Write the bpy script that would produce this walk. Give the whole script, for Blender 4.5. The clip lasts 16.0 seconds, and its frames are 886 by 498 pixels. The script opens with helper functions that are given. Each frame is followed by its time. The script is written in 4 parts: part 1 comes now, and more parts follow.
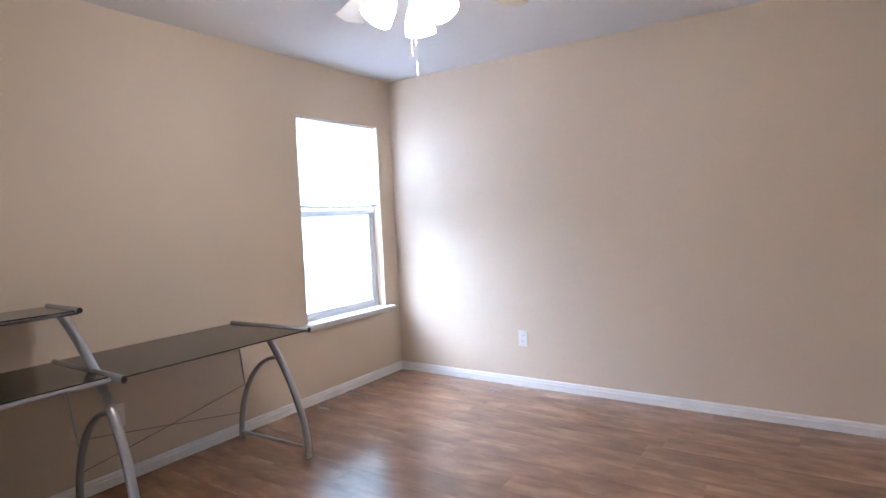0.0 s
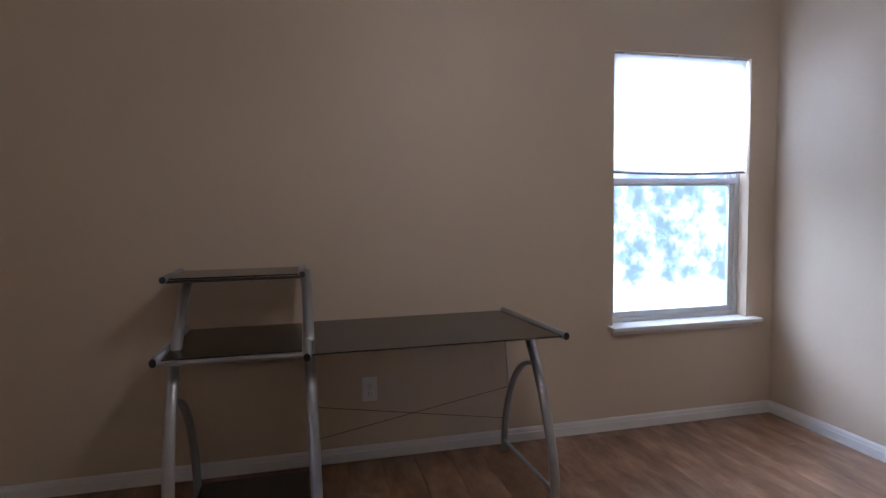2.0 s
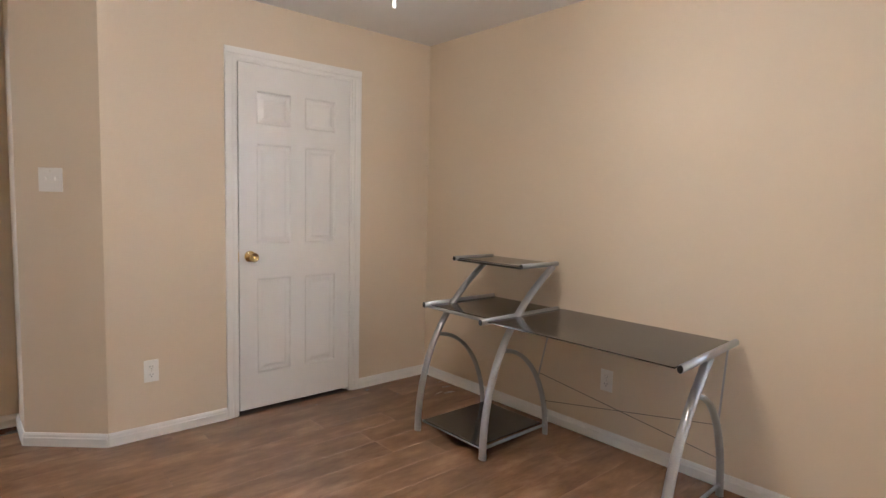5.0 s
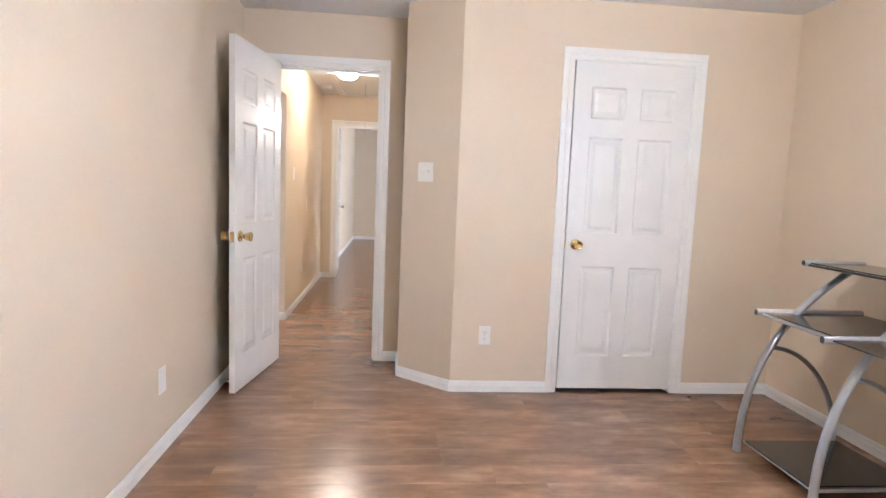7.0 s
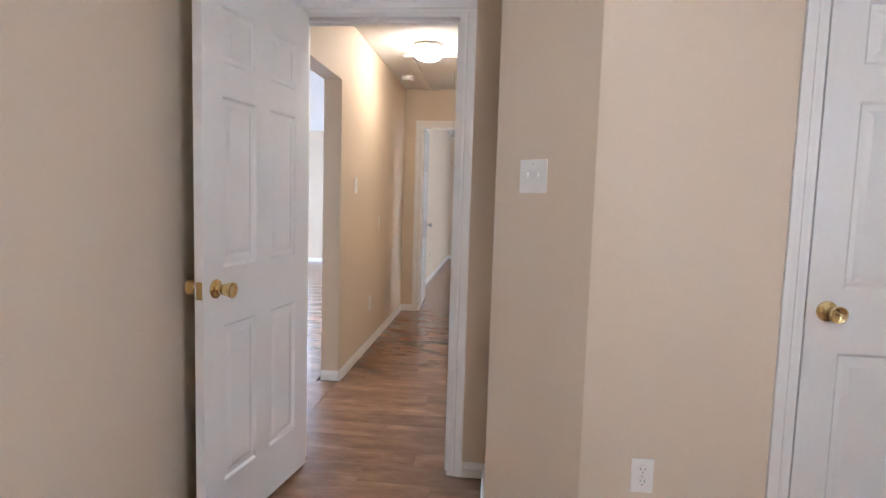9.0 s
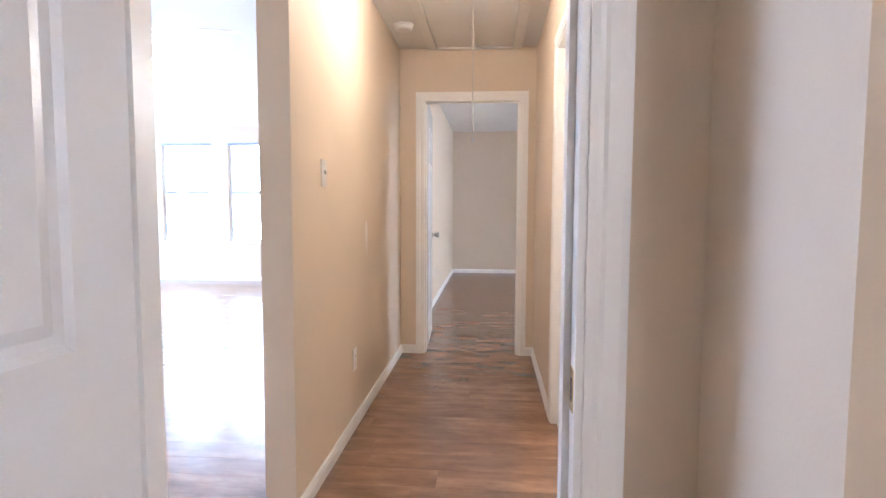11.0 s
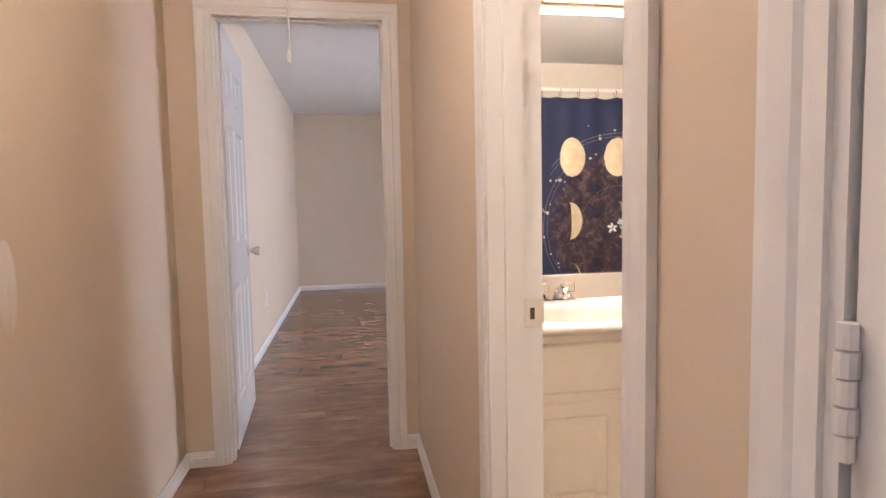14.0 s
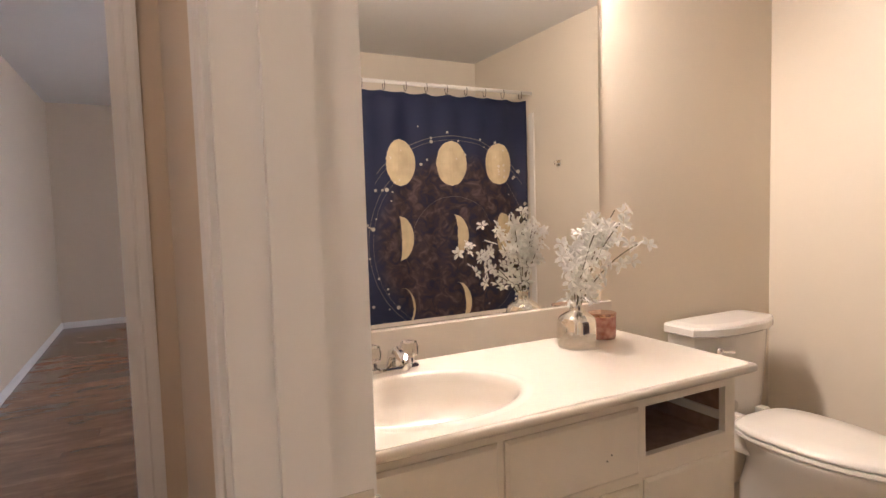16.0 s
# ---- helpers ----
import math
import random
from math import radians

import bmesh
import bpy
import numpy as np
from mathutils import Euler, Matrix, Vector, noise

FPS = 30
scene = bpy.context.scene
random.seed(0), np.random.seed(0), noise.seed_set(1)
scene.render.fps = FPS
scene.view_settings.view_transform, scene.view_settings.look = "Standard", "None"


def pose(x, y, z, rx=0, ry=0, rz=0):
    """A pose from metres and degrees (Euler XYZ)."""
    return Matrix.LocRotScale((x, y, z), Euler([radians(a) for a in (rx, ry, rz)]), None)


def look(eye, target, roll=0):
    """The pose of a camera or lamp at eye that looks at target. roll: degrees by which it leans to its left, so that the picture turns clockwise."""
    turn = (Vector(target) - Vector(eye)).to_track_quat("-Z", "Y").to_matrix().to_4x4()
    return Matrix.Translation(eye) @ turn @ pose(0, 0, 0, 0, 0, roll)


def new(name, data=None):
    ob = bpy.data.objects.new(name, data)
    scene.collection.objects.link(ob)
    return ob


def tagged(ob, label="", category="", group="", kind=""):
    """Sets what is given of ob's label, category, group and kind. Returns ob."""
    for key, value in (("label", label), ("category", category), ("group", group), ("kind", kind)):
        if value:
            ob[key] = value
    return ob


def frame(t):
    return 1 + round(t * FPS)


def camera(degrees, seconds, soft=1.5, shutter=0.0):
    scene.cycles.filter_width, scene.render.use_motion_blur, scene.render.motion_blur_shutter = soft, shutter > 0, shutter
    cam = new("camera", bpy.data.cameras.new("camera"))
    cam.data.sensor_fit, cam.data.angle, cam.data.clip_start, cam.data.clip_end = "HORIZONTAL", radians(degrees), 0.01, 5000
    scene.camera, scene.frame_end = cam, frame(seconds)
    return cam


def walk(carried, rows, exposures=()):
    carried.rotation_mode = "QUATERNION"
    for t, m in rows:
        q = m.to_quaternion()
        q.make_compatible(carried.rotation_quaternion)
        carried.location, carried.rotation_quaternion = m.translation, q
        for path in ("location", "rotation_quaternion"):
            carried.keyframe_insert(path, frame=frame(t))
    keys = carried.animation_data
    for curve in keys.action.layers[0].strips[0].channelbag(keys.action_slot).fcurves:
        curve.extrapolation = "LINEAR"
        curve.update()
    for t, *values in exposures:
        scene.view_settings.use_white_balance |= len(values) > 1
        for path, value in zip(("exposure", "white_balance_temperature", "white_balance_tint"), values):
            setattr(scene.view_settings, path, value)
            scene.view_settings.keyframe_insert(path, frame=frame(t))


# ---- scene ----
cam = camera(76.3, 16.0)
PATH = [
    (0, (1.002, -0.174, 1.279), (2.119, -1.829, 1.159), -2.6),
    (0.5, (1.126, -0.471, 1.269), (2.421, -1.991, 1.162), -2.5),
    (1, (1.118, -0.788, 1.235), (2.707, -2.000, 1.147), -2.2),
    (1.5, (1.157, -1.034, 1.195), (2.957, -1.901, 1.093), -1.6),
    (2, (1.295, -1.271, 1.201), (3.233, -1.745, 1.058), -0.8),
    (2.5, (1.386, -1.523, 1.195), (3.380, -1.573, 1.043), -0.3),
    (3, (1.371, -1.901, 1.254), (3.287, -1.355, 1.077), 0.2),
    (5.5, (1.323, -3.425, 1.283), (2.409, -1.755, 1.111), 1.6),
    (6, (1.457, -3.563, 1.273), (2.206, -1.718, 1.084), 1.8),
    (6.5, (1.474, -3.538, 1.255), (1.926, -1.600, 1.056), 2.2),
    (7, (1.511, -3.371, 1.242), (1.690, -1.390, 1.032), 2.3),
    (7.5, (1.571, -3.075, 1.273), (1.598, -1.086, 1.068), 2.5),
    (8, (1.624, -2.698, 1.270), (1.543, -0.708, 1.084), 2.3),
    (8.5, (1.616, -2.290, 1.268), (1.445, -0.306, 1.085), 2.3),
    (11, (1.270, -0.208, 1.192), (1.102, 1.779, 1.043), 0.2),
    (11.5, (1.207, 0.151, 1.195), (1.052, 2.140, 1.044), 0.2),
    (12, (1.190, 0.470, 1.177), (1.071, 2.461, 1.032), -0.1),
    (12.5, (1.258, 0.780, 1.184), (1.181, 2.773, 1.041), -0.1),
    (13, (1.268, 1.087, 1.170), (1.255, 3.082, 1.032), -0.3),
    (13.5, (1.286, 1.362, 1.145), (1.418, 3.353, 1.005), -0.5),
    (14, (1.305, 1.639, 1.162), (1.633, 3.606, 1.016), -1.1),
    (14.5, (1.310, 1.875, 1.168), (1.834, 3.799, 1.021), -1.1),
    (15, (1.333, 2.080, 1.187), (2.063, 3.937, 1.038), -1.5),
    (15.5, (1.440, 2.244, 1.207), (2.291, 4.048, 1.066), -1.6),
    (16, (1.563, 2.370, 1.213), (2.473, 4.146, 1.076), -1.7),
]
EXPOSURES = [(0, -0.7, 5300, 17), (1, -1.3, 5300, 17), (2, -2, 5350, 19), (2.5, -2.25, 5650, 18), (3, -2.1, 6300, 17), (5.5, 0.05, 5500, 12), (6, 0.3, 5300, 12), (6.5, 0.4, 5250, 12), (7, 0.5, 5150, 12), (7.5, 0.3, 5150, 13), (8, 0.15, 5150, 13), (8.7, -0.15, 5150, 13), (11, 0.3, 5050, 15), (12, 0.5, 4780, 14), (13, 0.2, 4900, 18), (14, 0.03, 5250, 20), (14.5, -0.18, 5450, 21), (15, -0.42, 5450, 21), (15.5, -0.58, 5450, 22), (16, -0.85, 5500, 22)]
walk(cam, [(t, look(eye, target, lean)) for t, eye, target, lean in PATH], EXPOSURES)

# ---- world, daylight ----
DAY = 16.0          # glow of the bright outdoors behind the windows
LAMP = 150.0        # glow of the fan's glass shades
HALL = 115.0
VANITY = 710.0
world = bpy.data.worlds.new("sky")
scene.world = world
world.use_nodes = True
sky = world.node_tree.nodes.new("ShaderNodeTexSky")
sky.sky_type, sky.sun_disc = "NISHITA", False
sky.sun_elevation, sky.sun_rotation = radians(48), radians(200)
world.node_tree.links.new(sky.outputs[0], world.node_tree.nodes["Background"].inputs[0])
world.node_tree.nodes["Background"].inputs[1].default_value = 0.12
sun = new("sun", bpy.data.lights.new("sun", "SUN"))
sun.data.energy, sun.data.angle, sun.data.color = 2.5, radians(0.5), (1.0, 0.95, 0.87)
sun.matrix_world = look((-3, -8, 10), (0, 0, 0))


def sky_lamp(x, y, z, toward, width, height, watts, color=(0.78, 0.88, 1.0)):
    """Stands in for the sky's light at a window."""
    lamp = new("sky_stand_in", bpy.data.lights.new("sky_stand_in", "AREA"))
    lamp.data.shape, lamp.data.size, lamp.data.size_y = "RECTANGLE", width, height
    lamp.data.energy, lamp.data.color = watts, color
    lamp.matrix_world = look((x, y, z), toward)


sky_lamp(4.024, -3.265, 1.69, (0, -3.265, 1.69), 0.76, 0.52, 85)
# added outside, past the view, to brighten the floor and south wall
sky_lamp(5.2, -2.6, 2.05, (2.9, -3.4, 0.0), 1.9, 1.7, 770)
# added at the unseen west openings to brighten the living room
sky_lamp(-5.66, 6.18, 1.25, (0, 5.4, 1.0), 2.9, 1.8, 52, (0.62, 0.80, 1.0))
sky_lamp(-5.66, 0.78, 1.25, (0, 1.6, 1.0), 2.5, 1.8, 20, (0.62, 0.80, 1.0))

# ---- materials ----


def material(name, color, rough=0.5, metal=0.0, vary=0.06, scale=6.0, bump=0.0, bump_scale=120.0, color2=None, spec=0.5):
    m = bpy.data.materials.new(name)
    m.use_nodes = True
    nt = m.node_tree
    b = nt.nodes["Principled BSDF"]
    b.inputs["Roughness"].default_value = rough
    b.inputs["Metallic"].default_value = metal
    b.inputs["Specular IOR Level"].default_value = spec
    geo = nt.nodes.new("ShaderNodeNewGeometry")
    n1 = nt.nodes.new("ShaderNodeTexNoise")
    n1.inputs["Scale"].default_value = scale
    n1.inputs["Detail"].default_value = 5
    nt.links.new(geo.outputs["Position"], n1.inputs["Vector"])
    mix = nt.nodes.new("ShaderNodeMix")
    mix.data_type = "RGBA"
    c2 = color2 or tuple(c * (1 - 2 * vary) for c in color)
    mix.inputs["A"].default_value = (*color, 1)
    mix.inputs["B"].default_value = (*c2, 1)
    ramp = nt.nodes.new("ShaderNodeMapRange")
    ramp.inputs["From Min"].default_value, ramp.inputs["From Max"].default_value = 0.35, 0.7
    nt.links.new(n1.outputs["Fac"], ramp.inputs["Value"])
    nt.links.new(ramp.outputs["Result"], mix.inputs["Factor"])
    nt.links.new(mix.outputs["Result"], b.inputs["Base Color"])
    if bump:
        n2 = nt.nodes.new("ShaderNodeTexNoise")
        n2.inputs["Scale"].default_value = bump_scale
        n2.inputs["Detail"].default_value = 3
        nt.links.new(geo.outputs["Position"], n2.inputs["Vector"])
        bp = nt.nodes.new("ShaderNodeBump")
        bp.inputs["Strength"].default_value = bump
        bp.inputs["Distance"].default_value = 0.003
        nt.links.new(n2.outputs["Fac"], bp.inputs["Height"])
        nt.links.new(bp.outputs["Normal"], b.inputs["Normal"])
    return m


def glow(name, color, strength):
    m = bpy.data.materials.new(name)
    m.use_nodes = True
    b = m.node_tree.nodes["Principled BSDF"]
    b.inputs["Base Color"].default_value = (0.9, 0.9, 0.88, 1)
    b.inputs["Emission Color"].default_value = (*color, 1)
    b.inputs["Emission Strength"].default_value = strength
    return m


def wood_floor(name):
    """Laminate boards, grain along x, each board a little different."""
    m = bpy.data.materials.new(name)
    m.use_nodes = True
    nt = m.node_tree
    b = nt.nodes["Principled BSDF"]
    geo = nt.nodes.new("ShaderNodeNewGeometry")
    info = nt.nodes.new("ShaderNodeObjectInfo")
    addr = nt.nodes.new("ShaderNodeMath")
    nt.links.new(info.outputs["Random"], addr.inputs[0])
    nt.links.new(geo.outputs["Random Per Island"], addr.inputs[1])
    mul = nt.nodes.new("ShaderNodeMath")
    mul.operation = "MULTIPLY"
    mul.inputs[1].default_value = 37.0
    nt.links.new(addr.outputs[0], mul.inputs[0])
    comb = nt.nodes.new("ShaderNodeCombineXYZ")
    nt.links.new(mul.outputs[0], comb.inputs["Y"])
    add = nt.nodes.new("ShaderNodeVectorMath")
    nt.links.new(geo.outputs["Position"], add.inputs[0])
    nt.links.new(comb.outputs[0], add.inputs[1])

    def noise_at(sx, sy, detail, rough):
        mp = nt.nodes.new("ShaderNodeMapping")
        mp.inputs["Scale"].default_value = (sx, sy, 1)
        nt.links.new(add.outputs[0], mp.inputs["Vector"])
        n = nt.nodes.new("ShaderNodeTexNoise")
        n.inputs["Scale"].default_value = 1.0
        n.inputs["Detail"].default_value = detail
        n.inputs["Roughness"].default_value = rough
        n.inputs["Distortion"].default_value = 0.12
        nt.links.new(mp.outputs[0], n.inputs["Vector"])
        return n
    broad = noise_at(3.0, 8.2, 6, 0.62)
    fine = noise_at(5.0, 42.0, 4, 0.6)
    ramp = nt.nodes.new("ShaderNodeValToRGB")
    e = ramp.color_ramp.elements
    e[0].position, e[0].color = 0.30, (0.112, 0.060, 0.033, 1)
    e[1].position, e[1].color = 0.74, (0.355, 0.210, 0.121, 1)
    mid = e.new(0.52)
    mid.color = (0.218, 0.120, 0.068, 1)
    mixv = nt.nodes.new("ShaderNodeMath")
    mixv.operation = "MULTIPLY_ADD"
    mixv.inputs[1].default_value = 0.10
    nt.links.new(fine.outputs["Fac"], mixv.inputs[0])
    sc = nt.nodes.new("ShaderNodeMath")
    sc.operation = "MULTIPLY_ADD"
    sc.inputs[1].default_value, sc.inputs[2].default_value = 0.85, 0.035
    nt.links.new(broad.outputs["Fac"], sc.inputs[0])
    nt.links.new(sc.outputs[0], mixv.inputs[2])
    nt.links.new(mixv.outputs[0], ramp.inputs["Fac"])
    hsv = nt.nodes.new("ShaderNodeHueSaturation")
    val = nt.nodes.new("ShaderNodeMapRange")
    val.inputs["To Min"].default_value, val.inputs["To Max"].default_value = 0.86, 1.12
    nt.links.new(info.outputs["Random"], val.inputs["Value"])
    nt.links.new(val.outputs["Result"], hsv.inputs["Value"])
    nt.links.new(ramp.outputs["Color"], hsv.inputs["Color"])
    nt.links.new(hsv.outputs["Color"], b.inputs["Base Color"])
    rr = nt.nodes.new("ShaderNodeMapRange")
    b.inputs["Specular IOR Level"].default_value = 0.8
    rr.inputs["To Min"].default_value, rr.inputs["To Max"].default_value = 0.19, 0.262
    nt.links.new(broad.outputs["Fac"], rr.inputs["Value"])
    nt.links.new(rr.outputs["Result"], b.inputs["Roughness"])
    bp = nt.nodes.new("ShaderNodeBump")
    bp.inputs["Strength"].default_value, bp.inputs["Distance"].default_value = 0.07, 0.001
    nt.links.new(fine.outputs["Fac"], bp.inputs["Height"])
    nt.links.new(bp.outputs["Normal"], b.inputs["Normal"])
    return m


PAINT = material("beige_wall_paint", (0.655, 0.543, 0.408), 0.62, vary=0.012, scale=2.5, bump=0.09, bump_scale=220)
BATHPAINT = material("pale_beige_wall_paint", (0.73, 0.65, 0.53), 0.5, vary=0.012, scale=2.5, bump=0.08, bump_scale=220)
CEIL = material("white_ceiling_paint", (0.78, 0.77, 0.75), 0.85, vary=0.01, scale=3, bump=0.6, bump_scale=160)
TRIM = material("white_gloss_trim", (0.80, 0.785, 0.755), 0.32, vary=0.012, scale=9, bump=0.06, bump_scale=60)
DOORM = material("white_door_paint", (0.80, 0.785, 0.76), 0.27, vary=0.012, scale=8, bump=0.10, bump_scale=90)
FLOORM = wood_floor("wood_laminate")
SUB = material("dark_subfloor", (0.05, 0.03, 0.02), 0.8)
VINYL = material("vinyl_bath_floor", (0.52, 0.45, 0.36), 0.45, vary=0.05)
COVERM = material("cover_slab", (0.25, 0.22, 0.2), 0.9)
GROUND = material("lawn", (0.07, 0.11, 0.035), 0.9, color2=(0.10, 0.10, 0.04), scale=3, bump=0.5, bump_scale=30)
BRASS = material("brass", (0.75, 0.55, 0.24), 0.16, 1.0, vary=0.03)
NICKEL = material("worn_nickel", (0.62, 0.58, 0.52), 0.28, 1.0, vary=0.05)
CHROME = material("chrome", (0.85, 0.85, 0.85), 0.06, 1.0, vary=0.01)
SILVER = material("silver_powder_coat", (0.42, 0.42, 0.43), 0.34, 0.75, vary=0.03, scale=14)
ENDCAP = material("black_plastic_cap", (0.02, 0.016, 0.014), 0.4)
PLASTIC = material("white_plastic", (0.80, 0.78, 0.74), 0.3, vary=0.01)
# near-black for surface pieces that stand for the shade inside slots and holes
SLOT = material("hole_shade", (0.03, 0.03, 0.03), 0.6)
VINYLW = material("white_vinyl_frame", (0.80, 0.81, 0.82), 0.35, vary=0.01)
WIRE = material("dark_wire", (0.20, 0.17, 0.15), 0.45, 0.5)
MARBLE = material("cultured_marble", (0.70, 0.64, 0.55), 0.24, vary=0.02, scale=4)
CABINET = material("cream_painted_cabinet", (0.80, 0.74, 0.63), 0.4, vary=0.025, scale=12, bump=0.08, bump_scale=80)
CABIN_IN = material("bare_particle_board", (0.34, 0.235, 0.18), 0.7, vary=0.15, scale=30)
PORCELAIN = material("white_porcelain", (0.80, 0.76, 0.70), 0.1, vary=0.008)
SEATM = material("white_toilet_seat", (0.82, 0.78, 0.71), 0.18, vary=0.008)
STEM = material("brown_green_stem", (0.10, 0.085, 0.035), 0.6, vary=0.15, scale=40)
BLADE = material("cream_fan_blade", (0.72, 0.62, 0.44), 0.4, vary=0.03)
FANW = material("white_fan_enamel", (0.78, 0.76, 0.72), 0.3, vary=0.01)
MOON = material("cream_moon_print", (0.54, 0.44, 0.27), 0.8, vary=0.09, scale=16)
STARM = material("pale_star_print", (0.62, 0.55, 0.44), 0.8)
CORDM = material("white_cord", (0.55, 0.52, 0.48), 0.8)
CANDLE = material("pink_candle_glass", (0.42, 0.16, 0.12), 0.15, vary=0.25, scale=45, color2=(0.62, 0.36, 0.28))
COPPER = material("copper_lid", (0.70, 0.42, 0.30), 0.2, 1.0)
SHADEGLOW = glow("lit_glass_shade", (1.0, 0.88, 0.72), LAMP)
DOMEGLOW = glow("lit_dome", (1.0, 0.78, 0.52), HALL)
BULBGLOW = glow("lit_bulb", (1.0, 0.82, 0.58), VANITY)


def smoked():
    m = material("smoked_black_glass", (0.022, 0.018, 0.016), 0.10, vary=0.1, scale=5, spec=0.7)
    return m


SMOKED = smoked()


def clear_glass(name, color=(1, 1, 1), rough=0.0):
    m = bpy.data.materials.new(name)
    m.use_nodes = True
    b = m.node_tree.nodes["Principled BSDF"]
    b.inputs["Base Color"].default_value = (*color, 1)
    b.inputs["Roughness"].default_value = rough
    b.inputs["Transmission Weight"].default_value = 1.0
    b.inputs["IOR"].default_value = 1.45
    return m


GLASS = clear_glass("window_glass")
ACRYLIC = clear_glass("clear_acrylic", (0.95, 0.93, 0.9), 0.03)
MIRRORM = material("mirror_silver", (0.90, 0.90, 0.88), 0.0, 1.0, vary=0.0)


def mercury():
    m = material("mercury_glass", (0.90, 0.87, 0.80), 0.10, 1.0, scale=60)
    nt = m.node_tree
    b = nt.nodes["Principled BSDF"]
    geo = nt.nodes.new("ShaderNodeNewGeometry")
    n = nt.nodes.new("ShaderNodeTexNoise")
    n.inputs["Scale"].default_value, n.inputs["Detail"].default_value = 170, 4
    r = nt.nodes.new("ShaderNodeMapRange")
    r.inputs["From Min"].default_value, r.inputs["From Max"].default_value = 0.52, 0.6
    r.inputs["To Min"].default_value, r.inputs["To Max"].default_value = 0.06, 0.22
    nt.links.new(geo.outputs["Position"], n.inputs["Vector"])
    nt.links.new(n.outputs["Fac"], r.inputs["Value"])
    nt.links.new(r.outputs["Result"], b.inputs["Roughness"])
    return m


MERCURY = mercury()


def shade_cloth(name, face, through_color, share):
    m = bpy.data.materials.new(name)
    m.use_nodes = True
    nt = m.node_tree
    b = nt.nodes["Principled BSDF"]
    b.inputs["Base Color"].default_value = (*face, 1)
    b.inputs["Roughness"].default_value = 0.9
    tr = nt.nodes.new("ShaderNodeBsdfTranslucent")
    tr.inputs["Color"].default_value = (*through_color, 1)
    mx = nt.nodes.new("ShaderNodeMixShader")
    mx.inputs[0].default_value = share
    nt.links.new(b.outputs[0], mx.inputs[1])
    nt.links.new(tr.outputs[0], mx.inputs[2])
    nt.links.new(mx.outputs[0], nt.nodes["Material Output"].inputs["Surface"])
    return m


CLOTH = shade_cloth("white_shade_cloth", (0.82, 0.82, 0.82), (0.85, 0.87, 0.9), 0.62)
PETAL = shade_cloth("white_silk_petal", (0.90, 0.89, 0.85), (0.92, 0.90, 0.86), 0.45)


def curtain_cloth():
    """Deep blue cloth with a marbled brown disc printed on it, round (3.36, 0.98) in the x-z plane."""
    m = bpy.data.materials.new("navy_printed_cloth")
    m.use_nodes = True
    nt = m.node_tree
    b = nt.nodes["Principled BSDF"]
    b.inputs["Roughness"].default_value = 0.75
    geo = nt.nodes.new("ShaderNodeNewGeometry")
    sep = nt.nodes.new("ShaderNodeSeparateXYZ")
    nt.links.new(geo.outputs["Position"], sep.inputs[0])
    comb = nt.nodes.new("ShaderNodeCombineXYZ")
    nt.links.new(sep.outputs["X"], comb.inputs["X"])
    nt.links.new(sep.outputs["Z"], comb.inputs["Z"])
    dist = nt.nodes.new("ShaderNodeVectorMath")
    dist.operation = "DISTANCE"
    dist.inputs[1].default_value = (3.34, 0, 1.0)
    nt.links.new(comb.outputs[0], dist.inputs[0])
    inside = nt.nodes.new("ShaderNodeMapRange")
    inside.inputs["From Min"].default_value, inside.inputs["From Max"].default_value = 0.60, 0.50
    nt.links.new(dist.outputs["Value"], inside.inputs["Value"])
    n = nt.nodes.new("ShaderNodeTexNoise")
    n.inputs["Scale"].default_value, n.inputs["Detail"].default_value, n.inputs["Distortion"].default_value = 13, 9, 1.4
    nt.links.new(comb.outputs[0], n.inputs["Vector"])
    ramp = nt.nodes.new("ShaderNodeValToRGB")
    e = ramp.color_ramp.elements
    e[0].position, e[0].color = 0.36, (0.024, 0.024, 0.058, 1)
    e[1].position, e[1].color = 0.70, (0.170, 0.118, 0.112, 1)
    k = e.new(0.52)
    k.color = (0.066, 0.040, 0.046, 1)
    nt.links.new(n.outputs["Fac"], ramp.inputs["Fac"])
    mix = nt.nodes.new("ShaderNodeMix")
    mix.data_type = "RGBA"
    mix.inputs["A"].default_value = (0.020, 0.027, 0.075, 1)
    nt.links.new(inside.outputs["Result"], mix.inputs["Factor"])
    nt.links.new(ramp.outputs["Color"], mix.inputs["B"])
    nt.links.new(mix.outputs["Result"], b.inputs["Base Color"])
    return m


CURTAIN = curtain_cloth()


